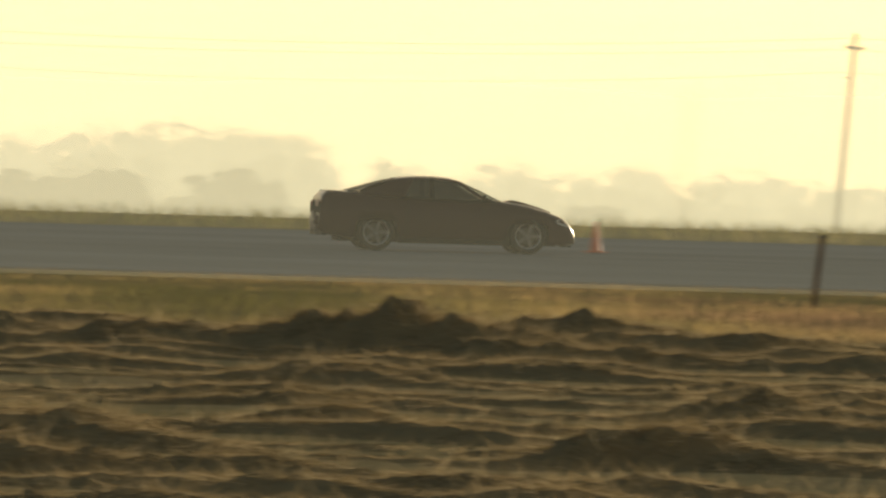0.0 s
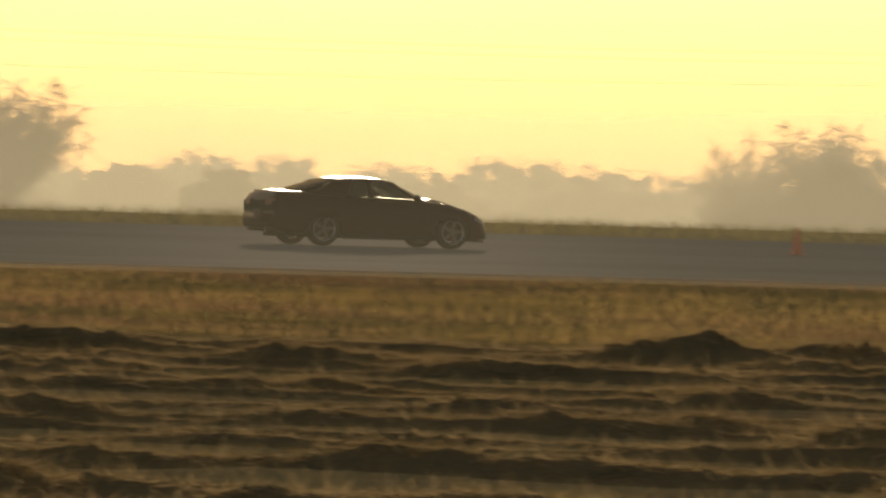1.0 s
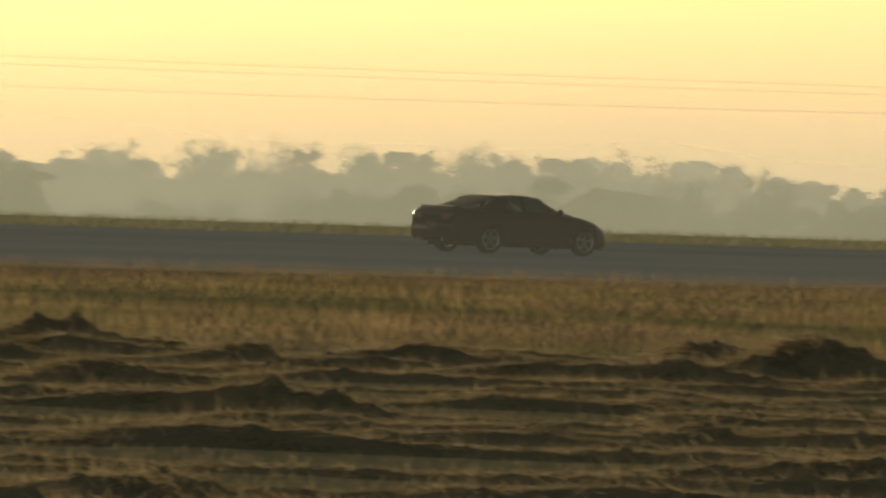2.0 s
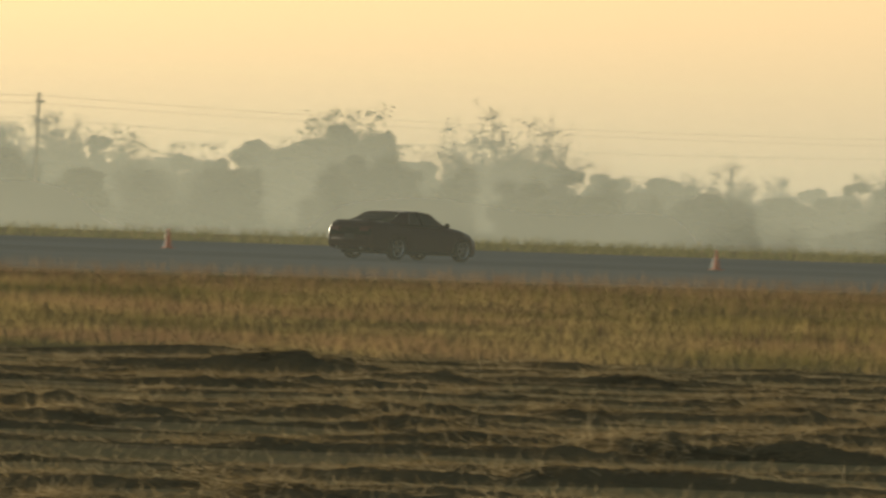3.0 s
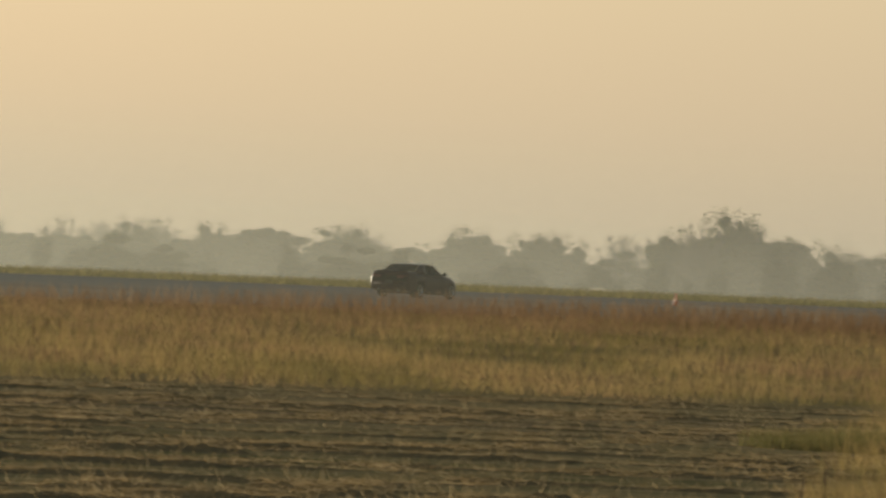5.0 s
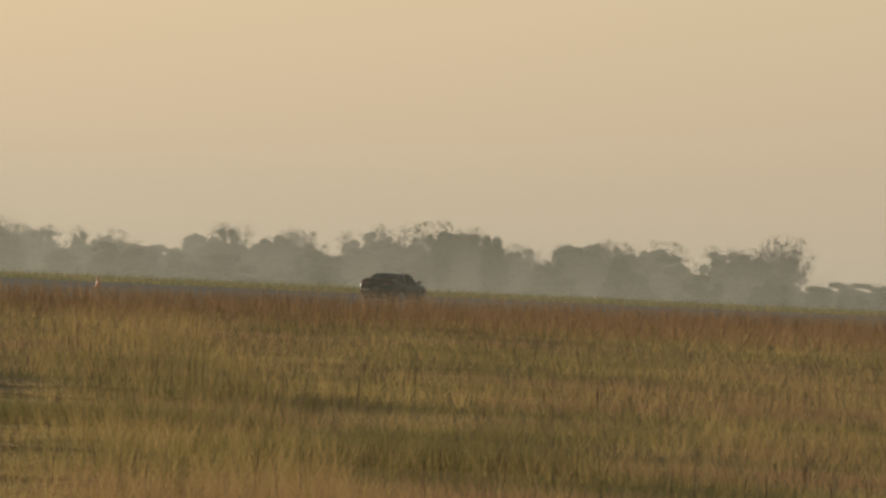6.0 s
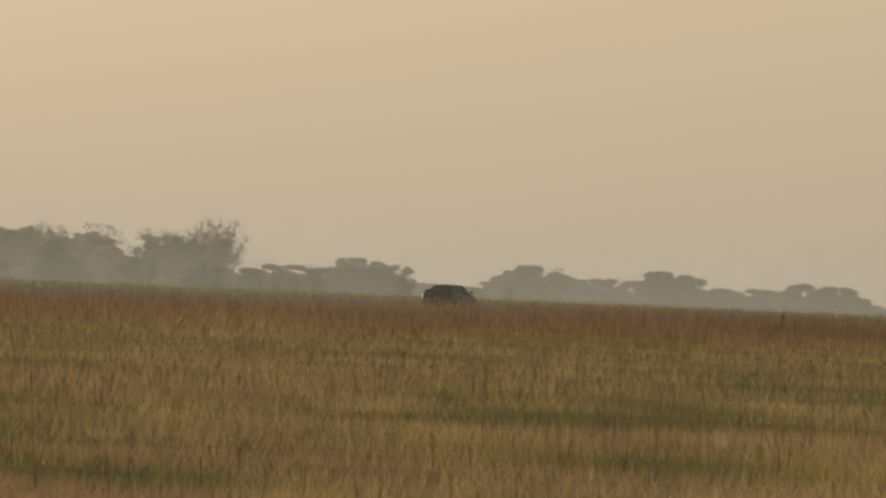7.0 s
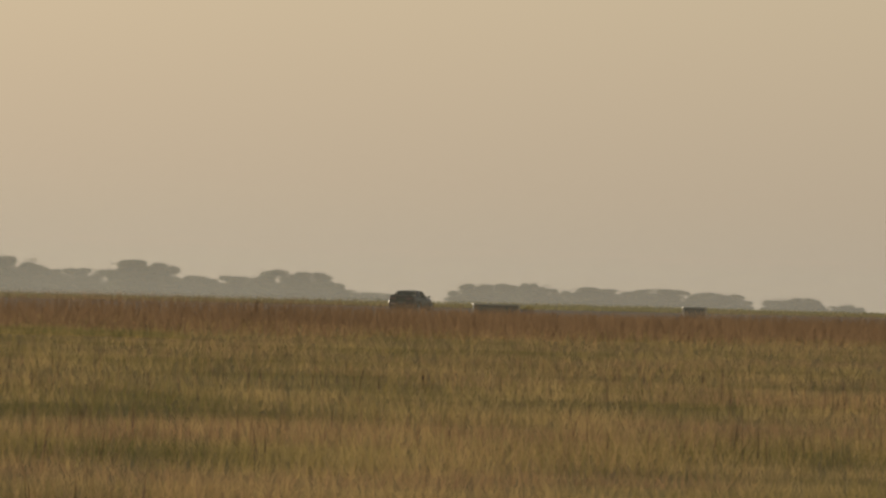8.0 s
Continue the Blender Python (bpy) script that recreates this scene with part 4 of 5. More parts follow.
plant_row("bare", [
    (399, 748, 4.3, 5.9),
    (413, 751, 4.7, 5.2),
    (356, 642, 4.0, 4.1),
    (371, 652, 4.4, 4.9),
    (426, 748, 5.1, 6.5),
    (381, 638, 4.5, 5.8),
    (393, 631, 4.5, 5.0),
    (500, 758, 5.7, 5.5),
    (512, 757, 5.8, 6.3),
    (479, 652, 5.3, 7.3),
    (481, 642, 5.3, 6.3),
    (575, 759, 6.3, 5.7),
    (502, 638, 5.5, 7.5),
    (511, 628, 5.6, 7.5),
    (519, 626, 5.2, 6.4),
    (555, 644, 5.6, 5.8),
    (581, 653, 7.0, 8.4),
    (698, 762, 6.6, 7.4),
    (709, 748, 7.4, 10.0),
    (640, 650, 6.3, 8.1),
    (746, 755, 7.2, 9.0),
    (762, 761, 7.5, 9.5),
])
plant_row("bare", [
    (827, 763, 10.4, 11.0),
    (887, 752, 10.8, 14.0),
    (931, 760, 7.6, 6.9),
    (807, 653, 7.8, 8.4),
    (958, 769, 8.1, 9.2),
    (958, 750, 8.3, 9.1),
    (849, 643, 6.6, 6.3),
    (933, 645, 7.6, 9.6),
    (1080, 751, 8.1, 8.4),
    (1130, 773, 7.5, 9.6),
    (968, 642, 7.5, 7.2),
    (1171, 759, 7.3, 7.3),
    (1211, 772, 7.8, 10.9),
    (1043, 630, 5.1, 5.9),
    (1247, 765, 7.5, 9.3),
    (1140, 648, 5.8, 5.8),
    (1323, 758, 6.6, 9.0),
    (1125, 631, 5.7, 6.0),
    (1350, 755, 6.7, 8.2),
    (1173, 645, 6.0, 7.7),
    (1400, 763, 6.9, 8.8),
    (1411, 760, 7.0, 9.5),
])
plant_row("bare", [
    (1453, 747, 7.3, 8.0),
    (1501, 774, 7.6, 7.9),
    (1563, 756, 8.6, 8.5),
    (1331, 632, 8.3, 7.7),
    (1603, 767, 8.8, 9.1),
    (1766, 768, 8.1, 10.8),
    (1507, 642, 8.0, 8.1),
    (1508, 625, 8.2, 11.3),
    (1668, 654, 8.9, 9.2),
    (1714, 648, 8.7, 11.7),
])
plant_row("bush", [
    (423, 762, 4.9, 8.4),
    (445, 756, 5.3, 10.1),
    (387, 632, 4.5, 7.9),
    (414, 654, 4.8, 8.3),
    (466, 746, 5.4, 10.5),
    (424, 649, 4.9, 9.6),
    (432, 631, 4.9, 7.6),
    (438, 626, 4.9, 9.6),
    (535, 757, 6.0, 9.3),
    (448, 627, 5.0, 7.7),
    (543, 762, 6.0, 8.6),
    (552, 753, 6.1, 11.3),
    (506, 652, 5.6, 9.1),
    (512, 640, 5.7, 9.9),
    (621, 774, 6.7, 9.6),
    (627, 774, 6.8, 9.5),
    (630, 765, 6.7, 10.6),
    (551, 654, 4.5, 7.2),
    (646, 771, 5.6, 8.9),
    (555, 633, 6.8, 12.1),
    (657, 755, 7.3, 12.0),
    (582, 638, 5.6, 8.9),
])
plant_row("bush", [
    (595, 636, 6.0, 10.7),
    (721, 772, 7.1, 11.0),
    (620, 649, 6.9, 12.0),
    (725, 746, 7.2, 11.4),
    (652, 627, 7.7, 10.7),
    (670, 628, 8.0, 12.2),
    (797, 754, 8.5, 11.8),
    (848, 761, 8.1, 13.6),
    (719, 630, 8.6, 15.1),
    (868, 751, 10.8, 14.0),
    (913, 755, 7.8, 10.7),
    (767, 630, 6.7, 11.9),
    (961, 763, 7.3, 10.3),
    (976, 750, 8.3, 13.9),
    (1018, 767, 7.4, 13.2),
    (959, 628, 6.8, 11.7),
    (1139, 747, 8.0, 14.1),
    (995, 647, 6.5, 9.2),
    (1022, 644, 7.2, 9.5),
    (1237, 772, 9.2, 13.9),
    (1227, 645, 6.3, 10.6),
    (1460, 770, 7.3, 12.3),
])
plant_row("bush", [
    (1517, 760, 7.7, 12.1),
    (1537, 757, 7.9, 10.2),
    (1753, 766, 8.2, 10.8),
    (1464, 626, 7.2, 11.3),
    (1556, 632, 9.0, 13.0),
    (1584, 628, 8.3, 11.5),
    (1911, 755, 10.3, 15.0),
    (1678, 635, 8.8, 11.8),
])


for pool in KINDS.values():
    for ob in pool:
        for o in (*ob.children, ob):
            bpy.data.objects.remove(o)


# ---- poles and lines ----
def utility_pole(x, y, height, arms=1, lean=0.0):
    root = thing("utility_pole", "tall weathered wooden utility pole carrying thin wires", "utility pole", (x, y, float(ground_z(x, y)) - 0.3), group="poles along the field")
    root.matrix_basis = pose(x, y, float(ground_z(x, y)) - 0.3, 0, lean, 0)
    part("shaft", tube(bmesh.new(), (0, 0, 0), (0, 0, height + 0.3), 0.19, 0.12, 14), POLEWOOD, root)
    for i in range(arms):
        z = height - 0.5 - 0.9 * i
        part("crossarm", box(bmesh.new(), (1.1 - 0.1 * i, 0.12, 0.14), Matrix.Translation((0, -0.15, z)), 0.01), POLEWOOD, root)
        for sx in (-0.45, 0.45):
            part("insulator", lathe(bmesh.new(), [(0.0, z + 0.07), (0.05, z + 0.07), (0.06, z + 0.13), (0.03, z + 0.17), (0.05, z + 0.21), (0.0, z + 0.25)], 10, Matrix.Translation((sx, -0.15, 0))), STEEL, root)
    part("bracket", box(bmesh.new(), (0.5, 0.08, 0.08), Matrix.Translation((-0.2, -0.15, height - 2.2)), 0.01), STEEL, root)
    return Vector((x, y, float(ground_z(x, y)) + height))


def wire(a, b, sag, r=0.013):
    cu = bpy.data.curves.new("power_line", "CURVE")
    cu.dimensions, cu.bevel_depth, cu.bevel_resolution = "3D", r, 1
    sp = cu.splines.new("POLY")
    sp.points.add(24)
    for i, p in enumerate(sp.points):
        f = i / 24
        q = a.lerp(b, f)
        p.co = (q.x, q.y, q.z - 4 * sag * f * (1 - f), 1)
    cu.materials.append(WIRE)
    tagged(new("power_line", cu), "thin dark power line sagging between wooden poles", "wire", "power lines")


tops = [utility_pole(92.7, 590.0, 11.3, 1, 4.3),
        utility_pole(199.1, 590.0, 11.6, 1, 4.0),
        utility_pole(311.8, 600.0, 11.8, 1, 3.5),
        utility_pole(545.6, 610.0, 12.2, 1, 1.0),
        utility_pole(667.7, 615.0, 11.6, 1, 0.5),
        utility_pole(816.8, 640.0, 11.7, 3, 0.0)]
tops.insert(0, Vector((tops[0].x - 52, tops[0].y, tops[0].z - 0.9)))
for a, b in zip(tops, tops[1:]):
    for dz, dx, sag in ((-0.95, -0.4, 0.5), (-0.3, 0.4, 0.6), (-2.2, -0.3, 0.8)):
        wire(a + Vector((dx, -0.15, dz)), b + Vector((dx, -0.15, dz)), sag)



# ---- cones, stakes and the rest beside the runway ----
def cone_thing():
    root = thing("traffic_cone", "plain orange-red plastic traffic cone standing on the runway", "traffic cone", (0, 0, -500), group="runway cones")
    part("base", box(bmesh.new(), (0.30, 0.30, 0.035), Matrix.Translation((0, 0, 0.02)), 0.012), CONE, root)
    smooth(part("body", lathe(bmesh.new(), [(0.125, 0.035), (0.115, 0.05), (0.093, 0.18), (0.055, 0.42), (0.026, 0.585), (0.018, 0.595), (0.0, 0.595)], 20), CONE, root))
    return root


def place_cones(spots):
    first = cone_thing()
    for x, y in spots:
        copy_thing(first, pose(x, y, 0.12 - 0.09 * abs(y - 196) / 45, 0, 0, (x * 37) % 90))
    for o in (*first.children, first):
        bpy.data.objects.remove(o)


place_cones([(27.4, 203.8), (65.5, 206.8), (101.2, 204.5), (235.5, 211.5), (240.8, 195.0), (317.6, 222.6), (436.0, 208.1), (440.8, 197.6)])



def stake(x, y, height, lean=4.0, label="thin rusty steel fence stake standing in the grass"):
    root = thing("fence_stake", label, "stake", (x, y, 0), group="field stakes")
    root.matrix_basis = pose(x, y, float(ground_z(x, y)) - 0.1, 0, lean, 0)
    part("post", box(bmesh.new(), (0.075, 0.06, height + 0.1), Matrix.Translation((0, 0, (height + 0.1) / 2)), 0.008), RUST, root)
    part("cap", box(bmesh.new(), (0.105, 0.085, 0.05), Matrix.Translation((0, 0, height + 0.1)), 0.01), STEEL, root)


def cabinet(x, y, w, d, h, turn):
    """Dark upright booth: posts, panels with a recessed front, and a flat roof."""
    root = thing("timing_booth", "dark upright timing booth with open front and flat roof", "booth", (x, y, 0.0), turn)
    for sx in (-1, 1):
        for sy in (-1, 1):
            part("post", box(bmesh.new(), (0.09, 0.09, h), Matrix.Translation((sx * (w / 2 - 0.045), sy * (d / 2 - 0.045), h / 2)), 0.008), GREYMETAL if sx > 0 else DARKPANEL, root)
    part("back_panel", box(bmesh.new(), (w - 0.2, 0.03, h - 0.04), Matrix.Translation((0, d / 2 - 0.06, h / 2))), DARKPANEL, root)
    part("front_panel", box(bmesh.new(), (w - 0.3, 0.03, h - 0.04), Matrix.Translation((-0.08, -d / 2 + 0.08, h / 2))), DARKPANEL, root)
    part("side_panel", box(bmesh.new(), (0.03, d - 0.2, h - 0.04), Matrix.Translation((-w / 2 + 0.06, 0, h / 2))), DARKPANEL, root)
    part("roof", box(bmesh.new(), (w + 0.06, d + 0.06, 0.07), Matrix.Translation((0, 0, h + 0.035)), 0.015), DARKPANEL, root)
    part("floor", box(bmesh.new(), (w, d, 0.08), Matrix.Translation((0, 0, 0.06))), DARKPANEL, root)


def tyre_mesh(r, w):
    return lathe(bmesh.new(), [(r * 0.62, -w * 0.42), (r * 0.72, -w * 0.5), (r * 0.93, -w * 0.46), (r, -w * 0.3), (r, w * 0.3), (r * 0.93, w * 0.46), (r * 0.72, w * 0.5), (r * 0.62, w * 0.42), (r * 0.62, -w * 0.42)], 28)


def tyre_stack(x, y, count, r, w):
    for i in range(count):
        ob = smooth(part("stacked_tyre", tyre_mesh(r, w), RUBBER))
        ob.matrix_basis = pose(x + 0.03 * math.sin(i * 2.1), y + 0.03 * math.cos(i * 1.7), w * (i + 0.5), 0, 0, i * 40)
        tagged(ob, "worn black tyre stacked flat beside the runway", "tyre", "tyre stacks")


def low_trailer(x, y, w, d, h, turn, label):
    root = thing("equipment_box", label, "equipment box", (x, y, 0.0), turn)
    part("body", box(bmesh.new(), (w, d, h - 0.3), Matrix.Translation((0, 0, 0.3 + (h - 0.3) / 2)), 0.03), DARKPANEL, root)
    part("lid", box(bmesh.new(), (w + 0.1, d + 0.1, 0.06), Matrix.Translation((0, 0, h + 0.03)), 0.015), GREYMETAL, root)
    for sx in (-1, 1):
        part("skid", box(bmesh.new(), (0.12, d, 0.3), Matrix.Translation((sx * w * 0.38, 0, 0.15)), 0.01), STEEL, root)
        part("corner_post", box(bmesh.new(), (0.08, 0.08, h), Matrix.Translation((sx * (w / 2 + 0.03), -d / 2, h / 2)), 0.01), GREYMETAL, root, "pale metal corner post")


def shelter(x, y, w, d, h, turn):
    root = thing("open_shelter", "open-sided flat-roofed shelter on posts far across the field", "shelter", (x, y, float(ground_z(x, y))), turn)
    part("roof", box(bmesh.new(), (w, d, 0.35), Matrix.Translation((0, 0, h)), 0.04), POLEWOOD, root)
    for i in range(4):
        for sy in (-1, 1):
            part("post", box(bmesh.new(), (0.3, 0.3, h), Matrix.Translation((-w / 2 + 0.4 + i * (w - 0.8) / 3, sy * (d / 2 - 0.3), h / 2)), 0.02), POLEWOOD, root)
    part("room", box(bmesh.new(), (w * 0.3, d * 0.7, h - 0.3), Matrix.Translation((w * 0.05, 0, h / 2 - 0.15)), 0.03), POLEWOOD, root)


def shrub(x, y, height, width):
    rng = np.random.default_rng(71)
    root = thing("shrub", "scraggly dark green weed shrub with bare upper stems", "shrub", (x, y, 0.0))
    for i in range(42):
        a, out = rng.uniform(0, 6.28), rng.uniform(0.1, 0.5) * width
        bm = bmesh.new()
        p = Vector((0.05 * math.cos(a), 0.05 * math.sin(a), -0.05))
        tip = Vector((out * math.cos(a), out * math.sin(a), height * rng.uniform(0.55, 1.3) * (1 - 0.5 * (out / width) ** 2)))
        for s in range(4):
            f = (s + 1) / 4
            q = Vector((tip.x * f ** 1.2, tip.y * f ** 1.2, tip.z * f ** 0.8)) + Vector(rng.normal(0, 0.03, 3))
            tube(bm, p, q, 0.014 * (1.2 - f), 0.014 * (1.0 - 0.8 * f), 5)
            for _ in range(rng.integers(1, 3)):
                w = Vector(rng.normal(0, 0.12, 3)) + Vector((0, 0, 0.12))
                tube(bm, q, q + w, 0.005, 0.002, 4)
            p = q
        part("stem", bm, BARK, root)
    k = 900
    a, rr = rng.uniform(0, 6.28, k), np.sqrt(rng.random(k)) * 0.5 * width
    z = height * 0.95 * rng.random(k) ** 0.9 * (1 - 0.3 * (rr / (0.5 * width)) ** 2) * (0.75 + 0.5 * patches(a * 3, rr * 4, 1.2, 3))
    c = np.stack([rr * np.cos(a), rr * np.sin(a), z + 0.03], -1)
    u, v2 = rng.normal(0, 0.045, (k, 3)), rng.normal(0, 0.03, (k, 3))
    v = np.stack([c, c + u + v2, c + u * 2, c + u - v2], 1).reshape(-1, 3)
    arrays("foliage", v, np.arange(4 * k).reshape(-1, 4), SHRUB, root, "small dark green leaves")


def low_shed(x, y, turn):
    root = thing("low_shed", "low dark shed with a pale sheet-metal roof in the field", "shed", (x, y, float(ground_z(x, y))), turn)
    part("walls", box(bmesh.new(), (3.0, 2.0, 1.2), Matrix.Translation((0, 0, 0.6)), 0.02), DARKPANEL, root)
    part("roof", box(bmesh.new(), (3.6, 2.6, 0.06), Matrix.Translation((0, 0, 1.4)) @ pose(0, 0, 0, 6, 0, 0), 0.01), BAND, root, "pale sheet-metal roof")
    part("door", box(bmesh.new(), (0.8, 0.04, 1.1), Matrix.Translation((0.7, -1.01, 0.58)), 0.01), GREYMETAL, root)


stake(22.5, 145.0, 1.0, 6.0)
stake(487.9, 153.5, 0.9, 0.0)
cabinet(172.36, 174.0, 0.92, 0.8, 1.42, -45)
tyre_stack(244.1, 167.0, 4, 0.36, 0.21)
tyre_stack(244.1, 166.4, 3, 0.4, 0.24)
tyre_stack(245.3, 166.5, 1, 0.4, 0.22)
shrub(121.05, 114.6, 1.35, 2.2)
low_trailer(557.9, 162.0, 2.4, 1.4, 0.95, -70, "low dark equipment box with pale corner posts beside the runway")
low_trailer(628.6, 170.0, 1.3, 1.0, 1.0, -70, "small dark equipment box standing in the far grass")
shelter(781.0, 480.0, 5.4, 2.6, 2.45, -50)
low_shed(710.1, 470.0, -20)



# ---- the car ----
def lerp_table(x, table):
    xs, ys = zip(*table)
    return float(np.interp(x, xs, ys))


def deck(x):
    """Height of bonnet, shoulder and boot lid along the car, from the tail."""
    return lerp_table(x, [(0, 0.62), (0.03, 0.9), (0.08, 1.02), (0.2, 1.06), (0.7, 1.055), (1.2, 1.01), (2.0, 0.97), (3.0, 0.955), (3.4, 0.945), (3.8, 0.89), (4.2, 0.795), (4.5, 0.685), (4.66, 0.57), (4.74, 0.46), (4.77, 0.36)])


def half_width(x):
    return lerp_table(x, [(0, 0.80), (0.06, 0.85), (0.25, 0.885), (0.7, 0.915), (1.1, 0.925), (2.4, 0.92), (3.9, 0.92), (4.25, 0.86), (4.55, 0.74), (4.7, 0.62), (4.77, 0.5)])


AXLES = (1.05, 3.86)
WHEEL_R = 0.335


def sill(x):
    z = lerp_table(x, [(0, 0.34), (0.1, 0.28), (0.5, 0.22), (1.5, 0.19), (3.4, 0.19), (4.4, 0.17), (4.77, 0.2)])
    for ax in AXLES:
        s = 0.39 ** 2 - (x - ax) ** 2
        if s > 0:
            z = max(z, WHEEL_R + math.sqrt(s))
    return z


def body_loop(x):
    w, b, t = half_width(x), sill(x), deck(x)
    b = min(b, t - 0.12)
    belly = min(0.55, (b + t) / 2)
    right = [(0.0, b), (w * 0.72, b), (w * 0.95, b + 0.015), (w * 0.985, b + (belly - b) * 0.5), (w, belly), (w * 0.985, belly + (t - belly) * 0.45), (w * 0.93, belly + (t - belly) * 0.8), (w * 0.85, t - 0.012), (w * 0.6, t + 0.012), (0.0, t + 0.03)]
    loop = [(x, -y, z) for y, z in right] + [(x, y, z) for y, z in right[-2:0:-1]]
    return loop


def roofline(x):
    return lerp_table(x, [(0.5, 1.07), (0.9, 1.19), (1.2, 1.275), (1.5, 1.335), (1.8, 1.362), (2.1, 1.365), (2.4, 1.345), (2.65, 1.29), (2.95, 1.165), (3.2, 1.05), (3.42, 0.945)])


def cabin_half(x, f):
    """Half width of the cabin at the height fraction f between shoulder and roof."""
    base = lerp_table(x, [(0.62, 0.74), (1.0, 0.83), (1.5, 0.865), (2.6, 0.865), (3.1, 0.82), (3.42, 0.75)])
    top = lerp_table(x, [(0.62, 0.66), (1.2, 0.65), (1.8, 0.66), (2.4, 0.66), (3.42, 0.70)])
    return base + (top - base) * f


def cabin_point(x, f, side, proud=0.0):
    z0 = deck(x) - 0.01
    z = z0 + (max(roofline(x), z0 + 0.01) - z0) * f
    return Vector((x, side * (cabin_half(x, f) + proud), z + proud * 0.5))


def side_patch(bm, xs_low, xs_high, f0, f1, side, proud, cols=8, rows=4, depth=0.03):
    """A slightly curved panel on the cabin's side between two slanted edges, with thickness."""
    outer, inner = [], []
    for i in range(rows + 1):
        f = f0 + (f1 - f0) * i / rows
        a = xs_low[0] + (xs_high[0] - xs_low[0]) * i / rows
        b = xs_low[1] + (xs_high[1] - xs_low[1]) * i / rows
        outer.append([cabin_point(a + (b - a) * j / cols, f, side, proud) for j in range(cols + 1)])
        inner.append([cabin_point(a + (b - a) * j / cols, f, side, proud - depth) for j in range(cols + 1)])
    ov = [[bm.verts.new(p) for p in r] for r in outer]
    if depth == 0.0:
        for i in range(rows):
            for j in range(cols):
                bm.faces.new((ov[i][j], ov[i][j + 1], ov[i + 1][j + 1], ov[i + 1][j]))
        return bm
    iv = [[bm.verts.new(p) for p in r] for r in inner]
    for i in range(rows):
        for j in range(cols):
            bm.faces.new((ov[i][j], ov[i][j + 1], ov[i + 1][j + 1], ov[i + 1][j]))
            bm.faces.new((iv[i][j], iv[i + 1][j], iv[i + 1][j + 1], iv[i][j + 1]))
    ring_o = ov[0] + [r[-1] for r in ov[1:]] + ov[-1][-2::-1] + [r[0] for r in ov[-2:0:-1]]
    ring_i = iv[0] + [r[-1] for r in iv[1:]] + iv[-1][-2::-1] + [r[0] for r in iv[-2:0:-1]]
    for k in range(len(ring_o)):
        m = (k + 1) % len(ring_o)
        bm.faces.new((ring_o[k], ring_i[k], ring_i[m], ring_o[m]))
    bmesh.ops.recalc_face_normals(bm, faces=bm.faces)
    return bm


def roof_strip(bm, x0, x1, proud, inset=0.0, steps=16, depth=0.02):
    """A crowned panel across the cabin from x0 to x1 (roof, windscreen or rear window)."""
    loops = []
    for i in range(steps + 1):
        x = x0 + (x1 - x0) * i / steps
        w = cabin_half(x, 1.0) - inset
        z = roofline(x) + proud
        crown = [(-1, -0.012), (-0.85, 0.006), (-0.5, 0.02), (0, 0.026), (0.5, 0.02), (0.85, 0.006), (1, -0.012)]
        loops.append([(x, s * w, z + c) for s, c in crown] + [(x, s * w, z + c - depth) for s, c in crown[::-1]])
    loft(bm, loops)
    bmesh.ops.recalc_face_normals(bm, faces=bm.faces)
    return bm


